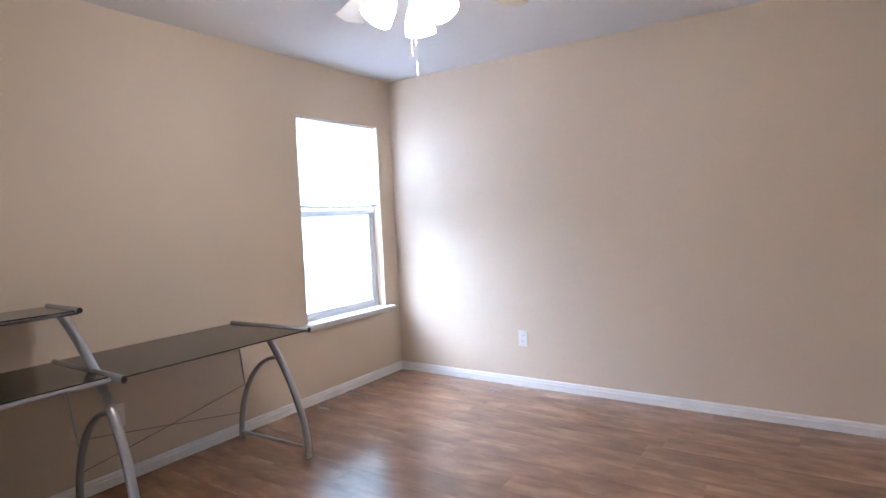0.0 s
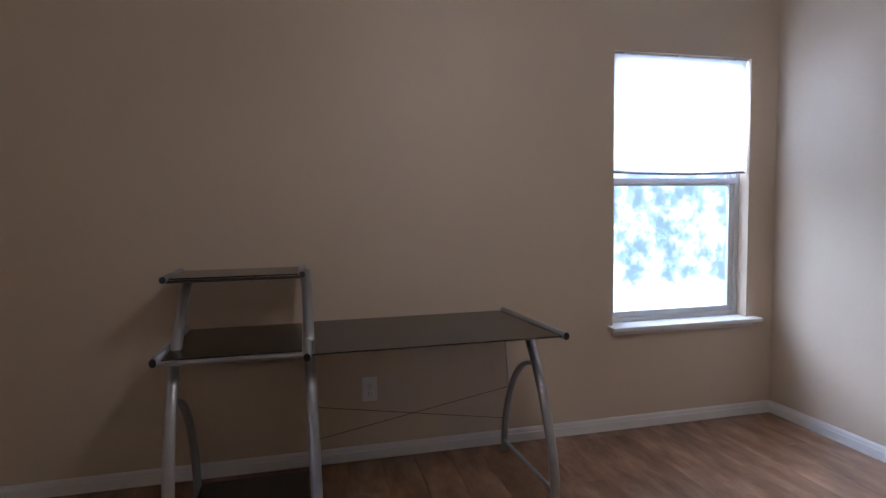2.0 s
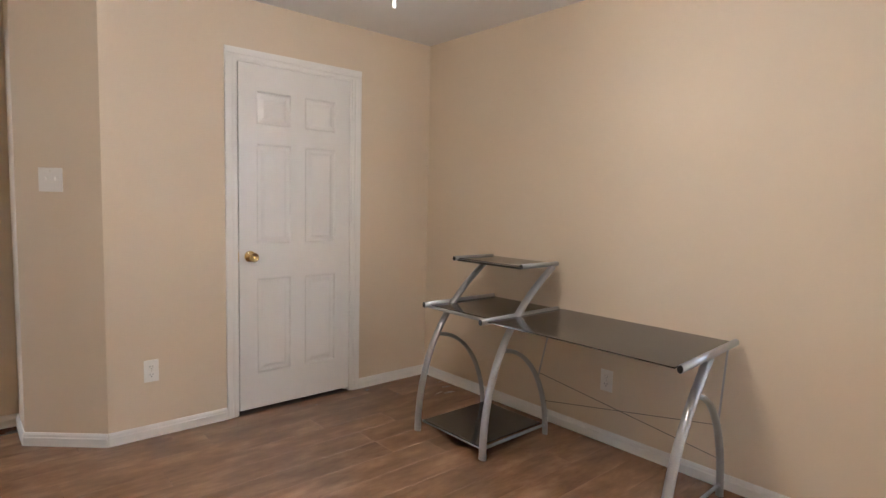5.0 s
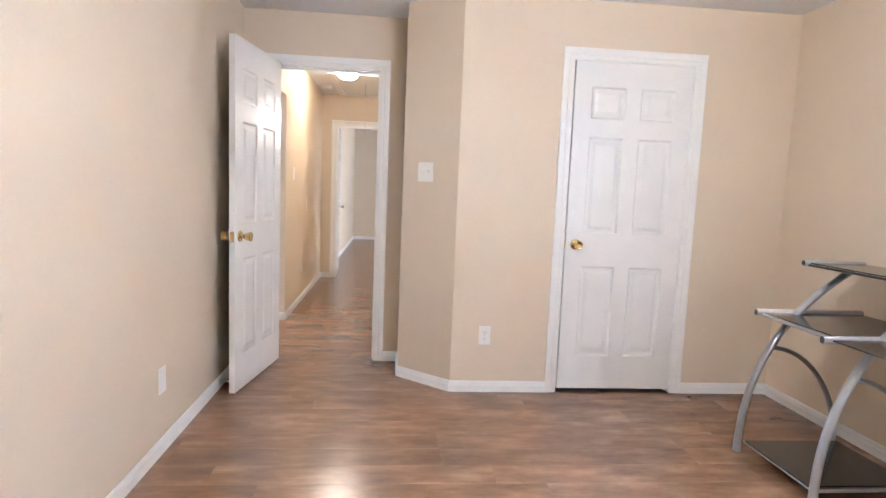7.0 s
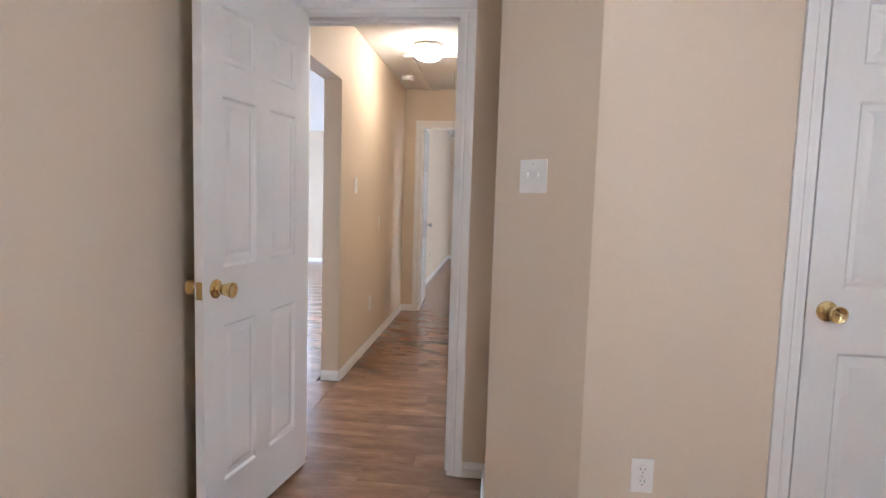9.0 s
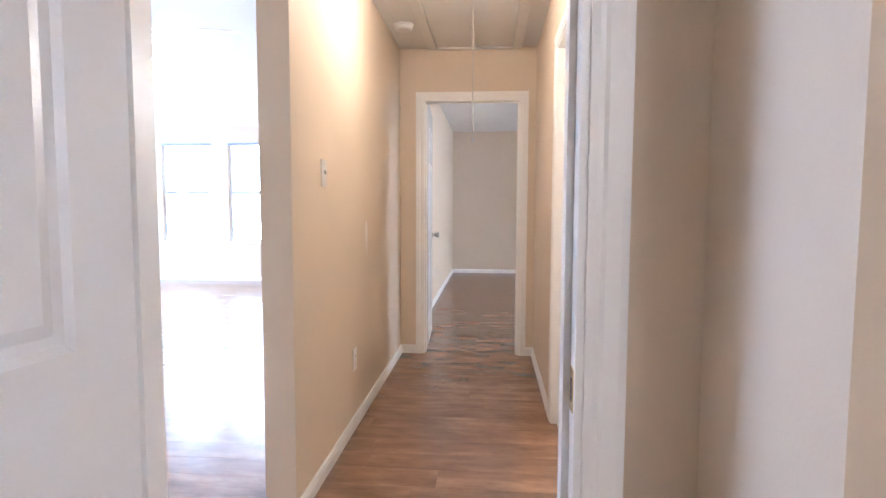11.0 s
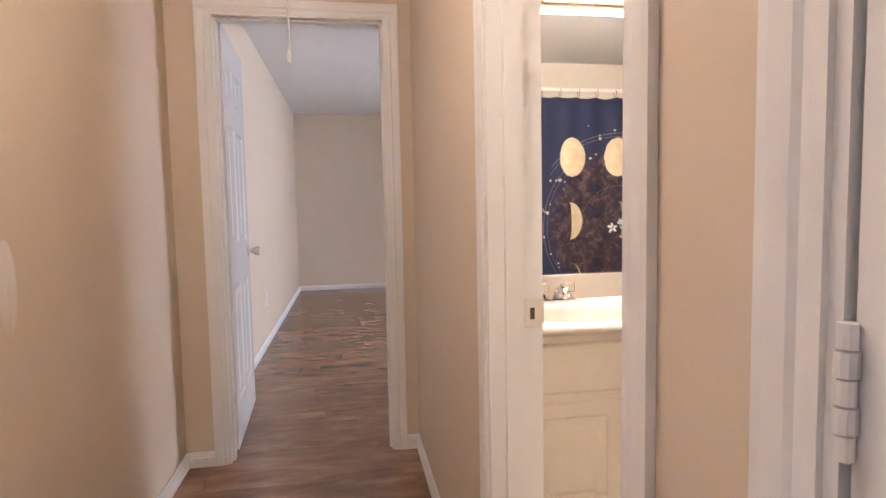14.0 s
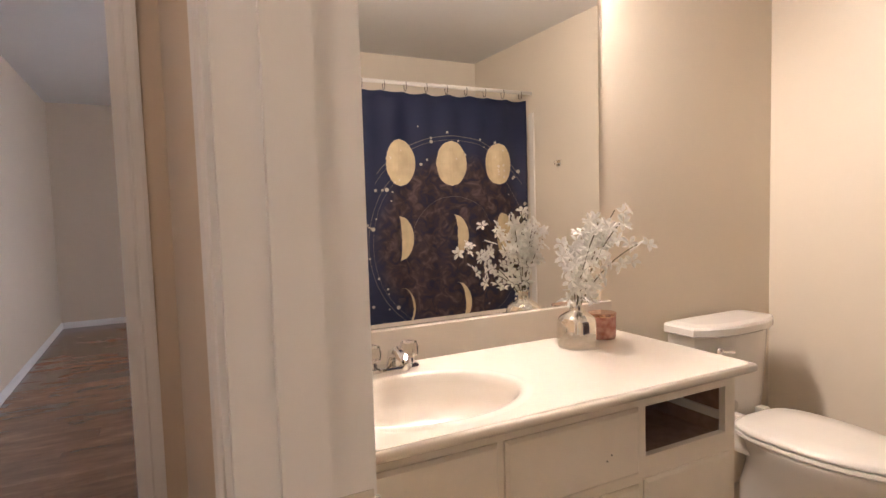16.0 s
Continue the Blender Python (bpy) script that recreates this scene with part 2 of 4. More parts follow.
def outdoors(name, leafy, level=1.0, tone=(0.80, 0.90, 1.0)):
    """Bright distance seen through a window: pale sky and sunlit leaves."""
    m = bpy.data.materials.new(name)
    m.use_nodes = True
    nt = m.node_tree
    em = nt.nodes.new("ShaderNodeEmission")
    em.inputs["Strength"].default_value = DAY * level
    em.inputs["Color"].default_value = (*tone, 1)
    if leafy:
        geo = nt.nodes.new("ShaderNodeNewGeometry")
        n = nt.nodes.new("ShaderNodeTexNoise")
        n.inputs["Scale"].default_value, n.inputs["Detail"].default_value, n.inputs["Roughness"].default_value = 5.5, 9, 0.66
        nt.links.new(geo.outputs["Position"], n.inputs["Vector"])
        ramp = nt.nodes.new("ShaderNodeValToRGB")
        e = ramp.color_ramp.elements
        e[0].position, e[0].color = 0.40, (0.125, 0.180, 0.190, 1)
        e[1].position, e[1].color = 0.67, (0.86, 0.95, 1.0, 1)
        k = e.new(0.50)
        k.color = (0.215, 0.295, 0.315, 1)
        sep = nt.nodes.new("ShaderNodeSeparateXYZ")
        nt.links.new(geo.outputs["Position"], sep.inputs[0])
        lift = nt.nodes.new("ShaderNodeMapRange")
        lift.inputs["From Min"].default_value, lift.inputs["From Max"].default_value = 0.50, 0.25
        lift.inputs["To Max"].default_value = 0.22
        nt.links.new(sep.outputs["Z"], lift.inputs["Value"])
        both = nt.nodes.new("ShaderNodeMath")
        nt.links.new(n.outputs["Fac"], both.inputs[0])
        nt.links.new(lift.outputs["Result"], both.inputs[1])
        nt.links.new(both.outputs[0], ramp.inputs["Fac"])
        nt.links.new(ramp.outputs["Color"], em.inputs["Color"])
    nt.links.new(em.outputs[0], nt.nodes["Material Output"].inputs["Surface"])
    return m


LEAFY = outdoors("bright_foliage", True)
BRIGHT = outdoors("bright_daylight", False, 1.5)
SHADY = outdoors("shaded_daylight", False, 1.6, (1.0, 0.98, 0.91))

# ---- building helpers ----


SHIFT = Vector((0, 0, 0))
BEDROOM, HALLWAY = Vector((0, 0, 0)), Vector((-0.02, 0.08, 0))   # where each measured group of rooms stands


def finish(name, bm, mat, parent=None, label="", smooth=False):
    bmesh.ops.recalc_face_normals(bm, faces=bm.faces[:])
    me = bpy.data.meshes.new(name)
    bm.to_mesh(me)
    bm.free()
    if smooth:
        for p in me.polygons:
            p.use_smooth = True
    me.materials.append(mat)
    ob = new(name, me)
    if parent:
        ob.parent = parent
    else:
        ob.location = SHIFT
    if label:
        ob["label"] = label
    return ob


def part(name, bm, mat, parent, label="", smooth=False):
    return finish(name, bm, mat, parent, label, smooth)


def thing(name, label, category, group="", at=None):
    e = new(name)
    e.empty_display_size = 0.1
    if at is not None:
        e.matrix_basis = at
    e.location += SHIFT
    return tagged(e, label, category, group)


def add_box(bm, x0, x1, y0, y1, z0, z1, bevel=0.0):
    vs = [bm.verts.new((x, y, z)) for x in (x0, x1) for y in (y0, y1) for z in (z0, z1)]
    fs = [bm.faces.new([vs[i] for i in q]) for q in ((0, 1, 3, 2), (4, 6, 7, 5), (0, 4, 5, 1), (2, 3, 7, 6), (0, 2, 6, 4), (1, 5, 7, 3))]
    if bevel:
        es = list({e for f in fs for e in f.edges})
        bmesh.ops.bevel(bm, geom=es, offset=bevel, segments=2, affect="EDGES", profile=0.6)
    return bm


def box(x0, x1, y0, y1, z0, z1, bevel=0.0):
    return add_box(bmesh.new(), x0, x1, y0, y1, z0, z1, bevel)


def add_lathe(bm, profile, n=24, m=None):
    """Turn (radius, height) pairs round z."""
    rings = []
    m = m or Matrix()
    for r, z in profile:
        rings.append([bm.verts.new(m @ Vector((r * math.cos(2 * math.pi * i / n), r * math.sin(2 * math.pi * i / n), z))) for i in range(n)])
    for a, b in zip(rings, rings[1:]):
        for i in range(n):
            bm.faces.new((a[i], a[(i + 1) % n], b[(i + 1) % n], b[i]))
    bm.faces.new(rings[0][::-1])
    bm.faces.new(rings[-1])
    return bm


def lathe(profile, n=24, m=None):
    return add_lathe(bmesh.new(), profile, n, m)


def add_tube(bm, pts, r, n=10, ry=None):
    """A tube along pts; ry: the other half-width of an oval section."""
    pts = [Vector(p) for p in pts]
    ry = ry or r
    rings = []
    up = Vector((0, 1, 0))
    for i, p in enumerate(pts):
        d = (pts[min(i + 1, len(pts) - 1)] - pts[max(i - 1, 0)]).normalized()
        u = up if abs(d.dot(up)) < 0.9 else Vector((0, 0, 1))
        a = d.cross(u).normalized()
        b = d.cross(a).normalized()
        rings.append([bm.verts.new(p + a * r * math.cos(2 * math.pi * k / n) + b * ry * math.sin(2 * math.pi * k / n)) for k in range(n)])
    for a, b in zip(rings, rings[1:]):
        for k in range(n):
            bm.faces.new((a[k], a[(k + 1) % n], b[(k + 1) % n], b[k]))
    bm.faces.new(rings[0][::-1])
    bm.faces.new(rings[-1])
    return bm


def tube(pts, r, n=10, ry=None):
    return add_tube(bmesh.new(), pts, r, n, ry)


def prism(points, z0, z1):
    bm = bmesh.new()
    lo = [bm.verts.new((x, y, z0)) for x, y in points]
    hi = [bm.verts.new((x, y, z1)) for x, y in points]
    bm.faces.new(lo[::-1])
    bm.faces.new(hi)
    for i in range(len(points)):
        j = (i + 1) % len(points)
        bm.faces.new((lo[i], lo[j], hi[j], hi[i]))
    return bm


def wall(name, along, s0, s1, c0, c1, openings=(), mat=None, height=2.62, label="beige painted drywall"):
    """A wall along x or y from s0 to s1, between c0 and c1 across, with openings (s0, s1, z0, z1) through it."""
    ss = sorted({s0, s1, *[v for o in openings for v in o[:2]]})
    zs = sorted({0.0, height, *[v for o in openings for v in o[2:]]})
    solid = {}
    for i in range(len(ss) - 1):
        for k in range(len(zs) - 1):
            sm, zm = (ss[i] + ss[i + 1]) / 2, (zs[k] + zs[k + 1]) / 2
            solid[i, k] = not any(o[0] < sm < o[1] and o[2] < zm < o[3] for o in openings)
    bm = bmesh.new()
    made = {}

    def v(i, c, k):
        if (i, c, k) not in made:
            s, cc, z = ss[i], (c0, c1)[c], zs[k]
            made[i, c, k] = bm.verts.new((s, cc, z) if along == "x" else (cc, s, z))
        return made[i, c, k]
    for (i, k), full in solid.items():
        if not full:
            continue
        for c in (0, 1):
            bm.faces.new((v(i, c, k), v(i + 1, c, k), v(i + 1, c, k + 1), v(i, c, k + 1)))
        for di, a in ((-1, i), (1, i + 1)):
            if not solid.get((i + di, k)):
                bm.faces.new((v(a, 0, k), v(a, 1, k), v(a, 1, k + 1), v(a, 0, k + 1)))
        for dk, a in ((-1, k), (1, k + 1)):
            if not solid.get((i, k + dk)):
                bm.faces.new((v(i, 0, a), v(i + 1, 0, a), v(i + 1, 1, a), v(i, 1, a)))
    return tagged(finish(name, bm, mat or PAINT), label, "wall", kind="structure")


def baseboard(x0, y0, x1, y1, side, h=0.068):
    """A skirting board on the line from (x0, y0) to (x1, y1); side: +1 if the room lies to the left of that way."""
    a, b = Vector((x0, y0, 0)), Vector((x1, y1, 0))
    d = (b - a).normalized()
    n = Vector((-d.y, d.x, 0)) * side
    prof = ((0.0005, 0.0), (0.014, 0.0), (0.014, h * 0.62), (0.011, h * 0.70), (0.010, h * 0.84), (0.005, h), (0.0005, h))
    bm = bmesh.new()
    ends = [[bm.verts.new(p + n * u + Vector((0, 0, z))) for u, z in prof] for p in (a, b)]
    for k in range(len(prof)):
        j = (k + 1) % len(prof)
        bm.faces.new((ends[0][k], ends[0][j], ends[1][j], ends[1][k]))
    bm.faces.new(ends[0])
    bm.faces.new(ends[1][::-1])
    return tagged(finish("baseboard", bm, TRIM), "white painted wooden baseboard along the wall", "baseboard", "baseboards", "structure")


def casing(along, s0, s1, c, out, top, w=0.058, t=0.014):
    """Moulded trim round an opening s0..s1 up to top, on the wall face at c, standing proud towards out (+1 or -1)."""
    th = thing("trim", "white moulded door casing round the opening", "door trim")
    th["kind"] = "structure"

    def bar(sa, sb, za, zb, upright, flip):
        bm = bmesh.new()
        prof = ((0, 0.0006), (0, t * 0.62), (0.2, t * 0.70), (0.34, t * 0.62), (0.44, t * 0.88), (0.8, t), (1, t * 0.9), (1, 0.0006))
        ends = []
        for e in (0, 1):
            ring = []
            for u, d in prof:
                cc = c + out * d
                if upright:
                    s = sa + (sb - sa) * ((1 - u) if flip else u)
                    z = za if e == 0 else zb
                else:
                    s = sa if e == 0 else sb
                    z = za + (zb - za) * u
                ring.append(bm.verts.new((s, cc, z) if along == "x" else (cc, s, z)))
            ends.append(ring)
        for k in range(len(prof)):
            j = (k + 1) % len(prof)
            bm.faces.new((ends[0][k], ends[0][j], ends[1][j], ends[1][k]))
        bm.faces.new(ends[0])
        bm.faces.new(ends[1][::-1])
        part("casing_board", bm, TRIM, th)
    bar(s0 - w, s0, 0, top, True, True)
    bar(s1, s1 + w, 0, top, True, False)
    bar(s0 - w, s1 + w, top, top + w, False, False)
    return th


def jamb(along, s0, s1, c0, c1, top, stop=None, t=0.012):
    """The lining of a doorway, with a stop strip at stop across."""
    th = thing("door_frame", "white painted door jamb lining the opening", "door frame")
    th["kind"] = "structure"

    def bx(a, b, ca, cb, za, zb, name):
        part(name, box(a, b, ca, cb, za, zb) if along == "x" else box(ca, cb, a, b, za, zb), TRIM, th)
    e = 0.003
    bx(s0 - 0.002, s0 + t, c0 - e, c1 + e, 0, top - t, "side_jamb")
    bx(s1 - t, s1 + 0.002, c0 - e, c1 + e, 0, top - t, "side_jamb")
    bx(s0 - 0.002, s1 + 0.002, c0 - e, c1 + e, top - t, top + 0.002, "head_jamb")
    if stop is not None:
        a, b = stop
        bx(s0 + t, s0 + t + 0.011, a, b, 0, top - t - 0.011, "door_stop_strip")
        bx(s1 - t - 0.011, s1 - t, a, b, 0, top - t - 0.011, "door_stop_strip")
        bx(s0 + t, s1 - t, a, b, top - t - 0.011, top - t, "door_stop_strip")
    return th


def six_panel(w, h=2.03, t=0.035):
    """A six-panel slab: x from 0 to w, y from 0 to t, z from 0 to h; both faces with sunk, raised-field panels."""
    st, mid = 0.105, 0.095
    pw = (w - 2 * st - mid) / 2
    us = [0, st, st + pw, st + pw + mid, w - st, w]
    vs = [0, 0.21, 0.78, 0.985, 1.57, 1.68, 1.87, h]
    bm = bmesh.new()
    for y, sgn in ((0.0, 1), (t, -1)):
        for i in range(5):
            for k in range(7):
                u0, u1, v0, v1 = us[i], us[i + 1], vs[k], vs[k + 1]
                if i in (1, 3) and k in (1, 3, 5):
                    loops = []
                    for ins, dep in ((0, 0), (0.010, 0.008), (0.026, 0.008), (0.044, 0.002)):
                        yy = y + sgn * dep
                        loops.append([bm.verts.new(p) for p in ((u0 + ins, yy, v0 + ins), (u1 - ins, yy, v0 + ins), (u1 - ins, yy, v1 - ins), (u0 + ins, yy, v1 - ins))])
                    for a, b in zip(loops, loops[1:]):
                        for q in range(4):
                            bm.faces.new((a[q], a[(q + 1) % 4], b[(q + 1) % 4], b[q]))
                    bm.faces.new(loops[-1])
                else:
                    bm.faces.new([bm.verts.new(p) for p in ((u0, y, v0), (u1, y, v0), (u1, y, v1), (u0, y, v1))])
    for quad in (((0, 0, 0), (0, t, 0), (0, t, h), (0, 0, h)), ((w, 0, 0), (w, t, 0), (w, t, h), (w, 0, h)),
                 ((0, 0, 0), (w, 0, 0), (w, t, 0), (0, t, 0)), ((0, 0, h), (w, 0, h), (w, t, h), (0, t, h))):
        bm.faces.new([bm.verts.new(p) for p in quad])
    bmesh.ops.remove_doubles(bm, verts=bm.verts[:], dist=0.0004)
    return bm


KNOB = ((0.033, 0.0), (0.033, 0.003), (0.030, 0.006), (0.022, 0.009), (0.0125, 0.012), (0.011, 0.024), (0.0135, 0.029), (0.0205, 0.034), (0.0225, 0.042), (0.0245, 0.054), (0.0275, 0.064), (0.0270, 0.067), (0.0235, 0.068), (0.021, 0.065), (0.006, 0.064))


def door(name, label, w, at, hinge_right=False, knob_mat=None, hinge_side=-1, both=True, hinges=True, knob_z=0.915):
    """A hung door in its own frame: hinge edge at x=0 unless hinge_right."""
    d = thing(name, label, "door", at=at)
    d["kind"] = "structure"
    leaf = part("door_leaf", six_panel(w), DOORM, d)
    kx = 0.062 if hinge_right else w - 0.062
    m1 = Matrix.Translation((kx, -0.0005, knob_z)) @ Matrix.Rotation(radians(90), 4, "X")
    m2 = Matrix.Translation((kx, 0.0355, knob_z)) @ Matrix.Rotation(radians(-90), 4, "X")
    metal = knob_mat or BRASS
    knob_label = "polished brass round knob" if metal is BRASS else "silver nickel round knob"
    part("door_knob", lathe(KNOB, 24, m1), metal, d, knob_label, True)
    if both:
        part("door_knob", lathe(KNOB, 24, m2), metal, d, knob_label, True)
    ex = -0.0012 if hinge_right else w + 0.0012
    part("latch_plate", box(min(ex, ex * 0 + (0 if hinge_right else w)), max(ex, (0 if hinge_right else w)), 0.006, 0.029, knob_z - 0.030, knob_z + 0.030), knob_mat or BRASS, d)
    if hinges:
        hx = w if hinge_right else 0.0
        yy = -0.006 if hinge_side < 0 else 0.041
        for hz in (0.24, 1.03, 1.83):
            bm = bmesh.new()
            for q in range(5):
                add_lathe(bm, ((0.0075 if q % 2 else 0.006, hz - 0.045 + q * 0.018), (0.0075 if q % 2 else 0.006, hz - 0.0285 + q * 0.018)), 10, Matrix.Translation((hx, yy, 0)))
            if name not in ("door_1", "door_3"):
                add_box(bm, hx - 0.026 if hinge_right else hx, hx if hinge_right else hx + 0.026, -0.0016 if hinge_side < 0 else 0.0354, -0.0002 if hinge_side < 0 else 0.0368, hz - 0.045, hz + 0.045)
            part("hinge", bm, TRIM if name in ("door_1", "door_3") else NICKEL, d)
    return d


def plate(name, label, at, holes, w=0.072, h=0.117):
    """A wall plate lying in its own x-z plane, facing -y."""
    p = thing(name, label, "outlet" if holes == "outlet" else "light switch", at=at)
    part("cover_plate", box(-w / 2, w / 2, -0.006, 0, -h / 2, h / 2, 0.002), PLASTIC, p)
    if holes == "outlet":
        for z in (-0.021, 0.021):
            part("socket", lathe(((0.0165, 0), (0.0165, 0.0025), (0.015, 0.003)), 20, Matrix.Translation((0, -0.006, z)) @ Matrix.Rotation(radians(90), 4, "X")), PLASTIC, p)
            bm = box(-0.008, -0.006, -0.0095, -0.0085, z - 0.001, z + 0.008)
            add_box(bm, 0.006, 0.008, -0.0095, -0.0085, z - 0.001, z + 0.007)
            add_box(bm, -0.002, 0.002, -0.0095, -0.0085, z - 0.010, z - 0.006)
            part("slots", bm, SLOT, p)
    elif holes == "switch":
        n = 2 if w > 0.1 else 1
        for i in range(n):
            x = (i - (n - 1) / 2) * 0.046
            part("toggle", box(x - 0.005, x + 0.005, -0.016, -0.006, -0.004, 0.012, 0.001), PLASTIC, p)
    part("screw", lathe(((0.003, 0), (0.003, 0.001)), 8, Matrix.Translation((0, -0.006, 0.0 if holes == "outlet" else h * 0.36)) @ Matrix.Rotation(radians(90), 4, "X")), NICKEL, p)
    return p


# ---- the large structure ----
XE, YS, XW = 3.96, -3.86, 0.490          # bedroom
YD0, YD1 = 0.605, 0.72                   # wall with the bedroom door
HW, HE, HN = 0.565, 1.635, 4.22          # hall
YB, BE, BS = 3.83, 3.98, 1.34            # bathroom
wall("wall_east", "y", -3.98, 0.0, XE, XE + 0.14, [(-3.685, -2.845, 0.565, 2.0)])
wall("wall_south", "x", XW - 0.12, XE, YS - 0.12, YS)
wall("wall_west", "y", -3.98, YD0, XW - 0.12, XW)
wall("wall_closet", "x", 1.89, XE + 0.14, 0.0, 0.115, [(2.548, 3.318, 0.0, 2.052)])
ob = finish("wall_angle", prism([(1.57, YD0), (1.57, 0.28), (1.89, 0.0), (1.8895, 0.115), (1.65, 0.325), (1.65, YD0)], 0, 2.62), PAINT)
tagged(ob, "beige painted angled corner wall", "wall", kind="structure")
wall("wall_bedroom_door", "x", XW - 0.12, 1.65, YD0, YD1, [(0.685, 1.405, 0.0, 2.04)])
SHIFT = HALLWAY
wall("wall_hall_west", "y", YD1 - 0.08, HN, HW - 0.12, HW, [(0.80, 1.725, 0.0, 2.01)])
wall("wall_hall_east", "y", YD1 - 0.08, HN, HE, HE + 0.12, [(1.233, 1.877, 0.0, 2.04), (2.146, 2.80, 0.0, 2.04)])
wall("wall_hall_end", "x", HW - 0.12, 4.72, HN, HN + 0.115, [(0.748, 1.517, 0.0, 2.035)])
wall("wall_bath_north", "x", HE + 0.12, BE, YB, YB + 0.12, mat=BATHPAINT)
wall("wall_bath_east", "y", 0.036, HN, BE, BE + 0.12, mat=BATHPAINT)
wall("wall_bath_south", "x", HE + 0.12, BE, BS - 0.12, BS, mat=BATHPAINT)
wall("wall_linen_back", "y", BS, 2.08, 2.32, 2.42, mat=BATHPAINT)
wall("wall_linen_side", "x", HE + 0.12, 2.32, 1.98, 2.08, mat=BATHPAINT)
wall("wall_room_west", "y", HN + 0.115, 9.9, 0.48, 0.60)
wall("wall_room_north", "x", 0.48, 4.72, 9.9, 10.02)
wall("wall_room_east", "y", HN + 0.115, 9.9, 4.60, 4.72, [(6.2, 7.3, 0.6, 2.05)])
wall("wall_living_north", "x", -5.70, 0.48, 8.4, 8.52, [(-3.98, -3.13, 0.62, 2.19), (-2.87, -2.02, 0.62, 2.19)])
# both openings are unseen, added to let light into the living room
wall("wall_living_west", "y", -1.72, 8.4, -5.70, -5.58, [(4.6, 7.6, 0.3, 2.2), (-0.6, 2.0, 0.3, 2.2)], height=4.3)
wall("wall_living_south", "x", -5.58, XW - 0.10, -1.72, -1.60)


def slab(name, pts, z0, z1, mat, label, category):
    return tagged(finish(name, prism(pts, z0, z1), mat), label, category, kind="structure")


def rect(x0, x1, y0, y1):
    return [(x0, y0), (x1, y0), (x1, y1), (x0, y1)]


SHIFT = BEDROOM
slab("ceiling", [(XW, YS), (XE, YS), (XE, 0), (1.89, 0), (1.57, 0.28), (1.57, YD0), (XW, YD0)], 2.385, 2.46, CEIL, "white textured bedroom ceiling", "ceiling")
SHIFT = HALLWAY
slab("ceiling_hall", rect(HW, HE, YD1 - 0.08, HN), 2.43, 2.5, CEIL, "white hall ceiling", "ceiling")
slab("ceiling_bath", rect(HE + 0.12, BE, BS, YB), 2.39, 2.46, CEIL, "white bathroom ceiling", "ceiling")
slab("ceiling_room", rect(0.60, 4.60, HN + 0.115, 9.9), 2.53, 2.6, CEIL, "white far room ceiling", "ceiling")
RIDGE_Y, RIDGE_Z, EAVE_Z = 4.6, 4.11, 2.44


def vault(name, y0, z0, y1, z1, mat, label, category, thick=0.06):
    """A sloping slab over the living room from (y0, z0) to (y1, z1)."""
    bm = bmesh.new()
    ends = [[bm.verts.new((x, y, z)) for y, z in ((y0, z0), (y1, z1), (y1, z1 + thick), (y0, z0 + thick))] for x in (-5.60, 0.40)]
    for k in range(4):
        bm.faces.new((ends[0][k], ends[0][(k + 1) % 4], ends[1][(k + 1) % 4], ends[1][k]))
    bm.faces.new(ends[0])
    bm.faces.new(ends[1][::-1])
    return tagged(finish(name, bm, mat), label, category, kind="structure")


vault("ceiling_living_north", 8.4, EAVE_Z, RIDGE_Y, RIDGE_Z, CEIL, "white vaulted living room ceiling", "ceiling")
vault("ceiling_living_south", -1.6, EAVE_Z, RIDGE_Y, RIDGE_Z, CEIL, "white vaulted living room ceiling", "ceiling")
tagged(finish("wall_gable", box(0.36, 0.44, -1.72, 8.52, 2.7505, 4.3), PAINT), "beige painted gable wall over the hall", "wall", kind="structure")
SHIFT = BEDROOM
# unseen slab, added so that no sky light leaks in from above
slab("roof", rect(0.34, 4.9, -4.1, 10.2), 2.625, 2.75, COVERM, "unseen slab over the rooms, added to keep sky light out", "roof")
slab("floor", rect(-5.9, 4.9, -4.1, 10.2), -0.15, -0.0095, SUB, "dark subfloor under wooden boards", "floor")
SHIFT = HALLWAY
slab("floor_bath", [(HE + 0.03, 2.165), (HE + 0.12, 2.165), (HE + 0.12, 2.08), (2.42, 2.08), (2.42, BS), (BE, BS), (BE, YB), (HE + 0.12, YB), (HE + 0.12, 2.8), (HE + 0.03, 2.8)], -0.009, 0.0, VINYL, "beige vinyl bathroom floor", "floor")
SHIFT = BEDROOM
g = slab("ground", rect(-400, 400, -400, 400), -0.6, -0.2, GROUND, "green lawn round the house", "ground")

# skirting
for a in ((XE, YS, XW, YS, -1), (XE, 0, XE, YS, -1), (XW, YS, XW, YD0, -1), (2.49, 0, 1.89, 0, 1), (XE, 0, 3.378, 0, 1),
          (1.89, 0, 1.57, 0.28, 1), (1.57, 0.28, 1.57, YD0, 1), (1.57, YD0, 1.464, YD0, 1), (0.626, YD0, XW, YD0, 1),
          (HW, 1.725, HW, HN, -1), (HW, HN, 0.69, HN, -1), (1.576, HN, HE, HN, -1), (HE, HN, HE, 2.86, -1), (HE, 2.088, HE, 1.935, -1), (HE, 1.175, HE, YD1, -1),
          (0.60, HN + 0.115, 0.60, 9.9, -1), (0.60, 9.9, 4.60, 9.9, -1), (-5.58, 8.4, 0.48, 8.4, -1), (-5.58, -1.6, -5.58, 0.5, -1), (HW, 1.725, HW - 0.12, 1.725, 1)):
    SHIFT = HALLWAY if a[1] > 0.7 or a[0] < 0 else BEDROOM
    baseboard(*a)
SHIFT = BEDROOM
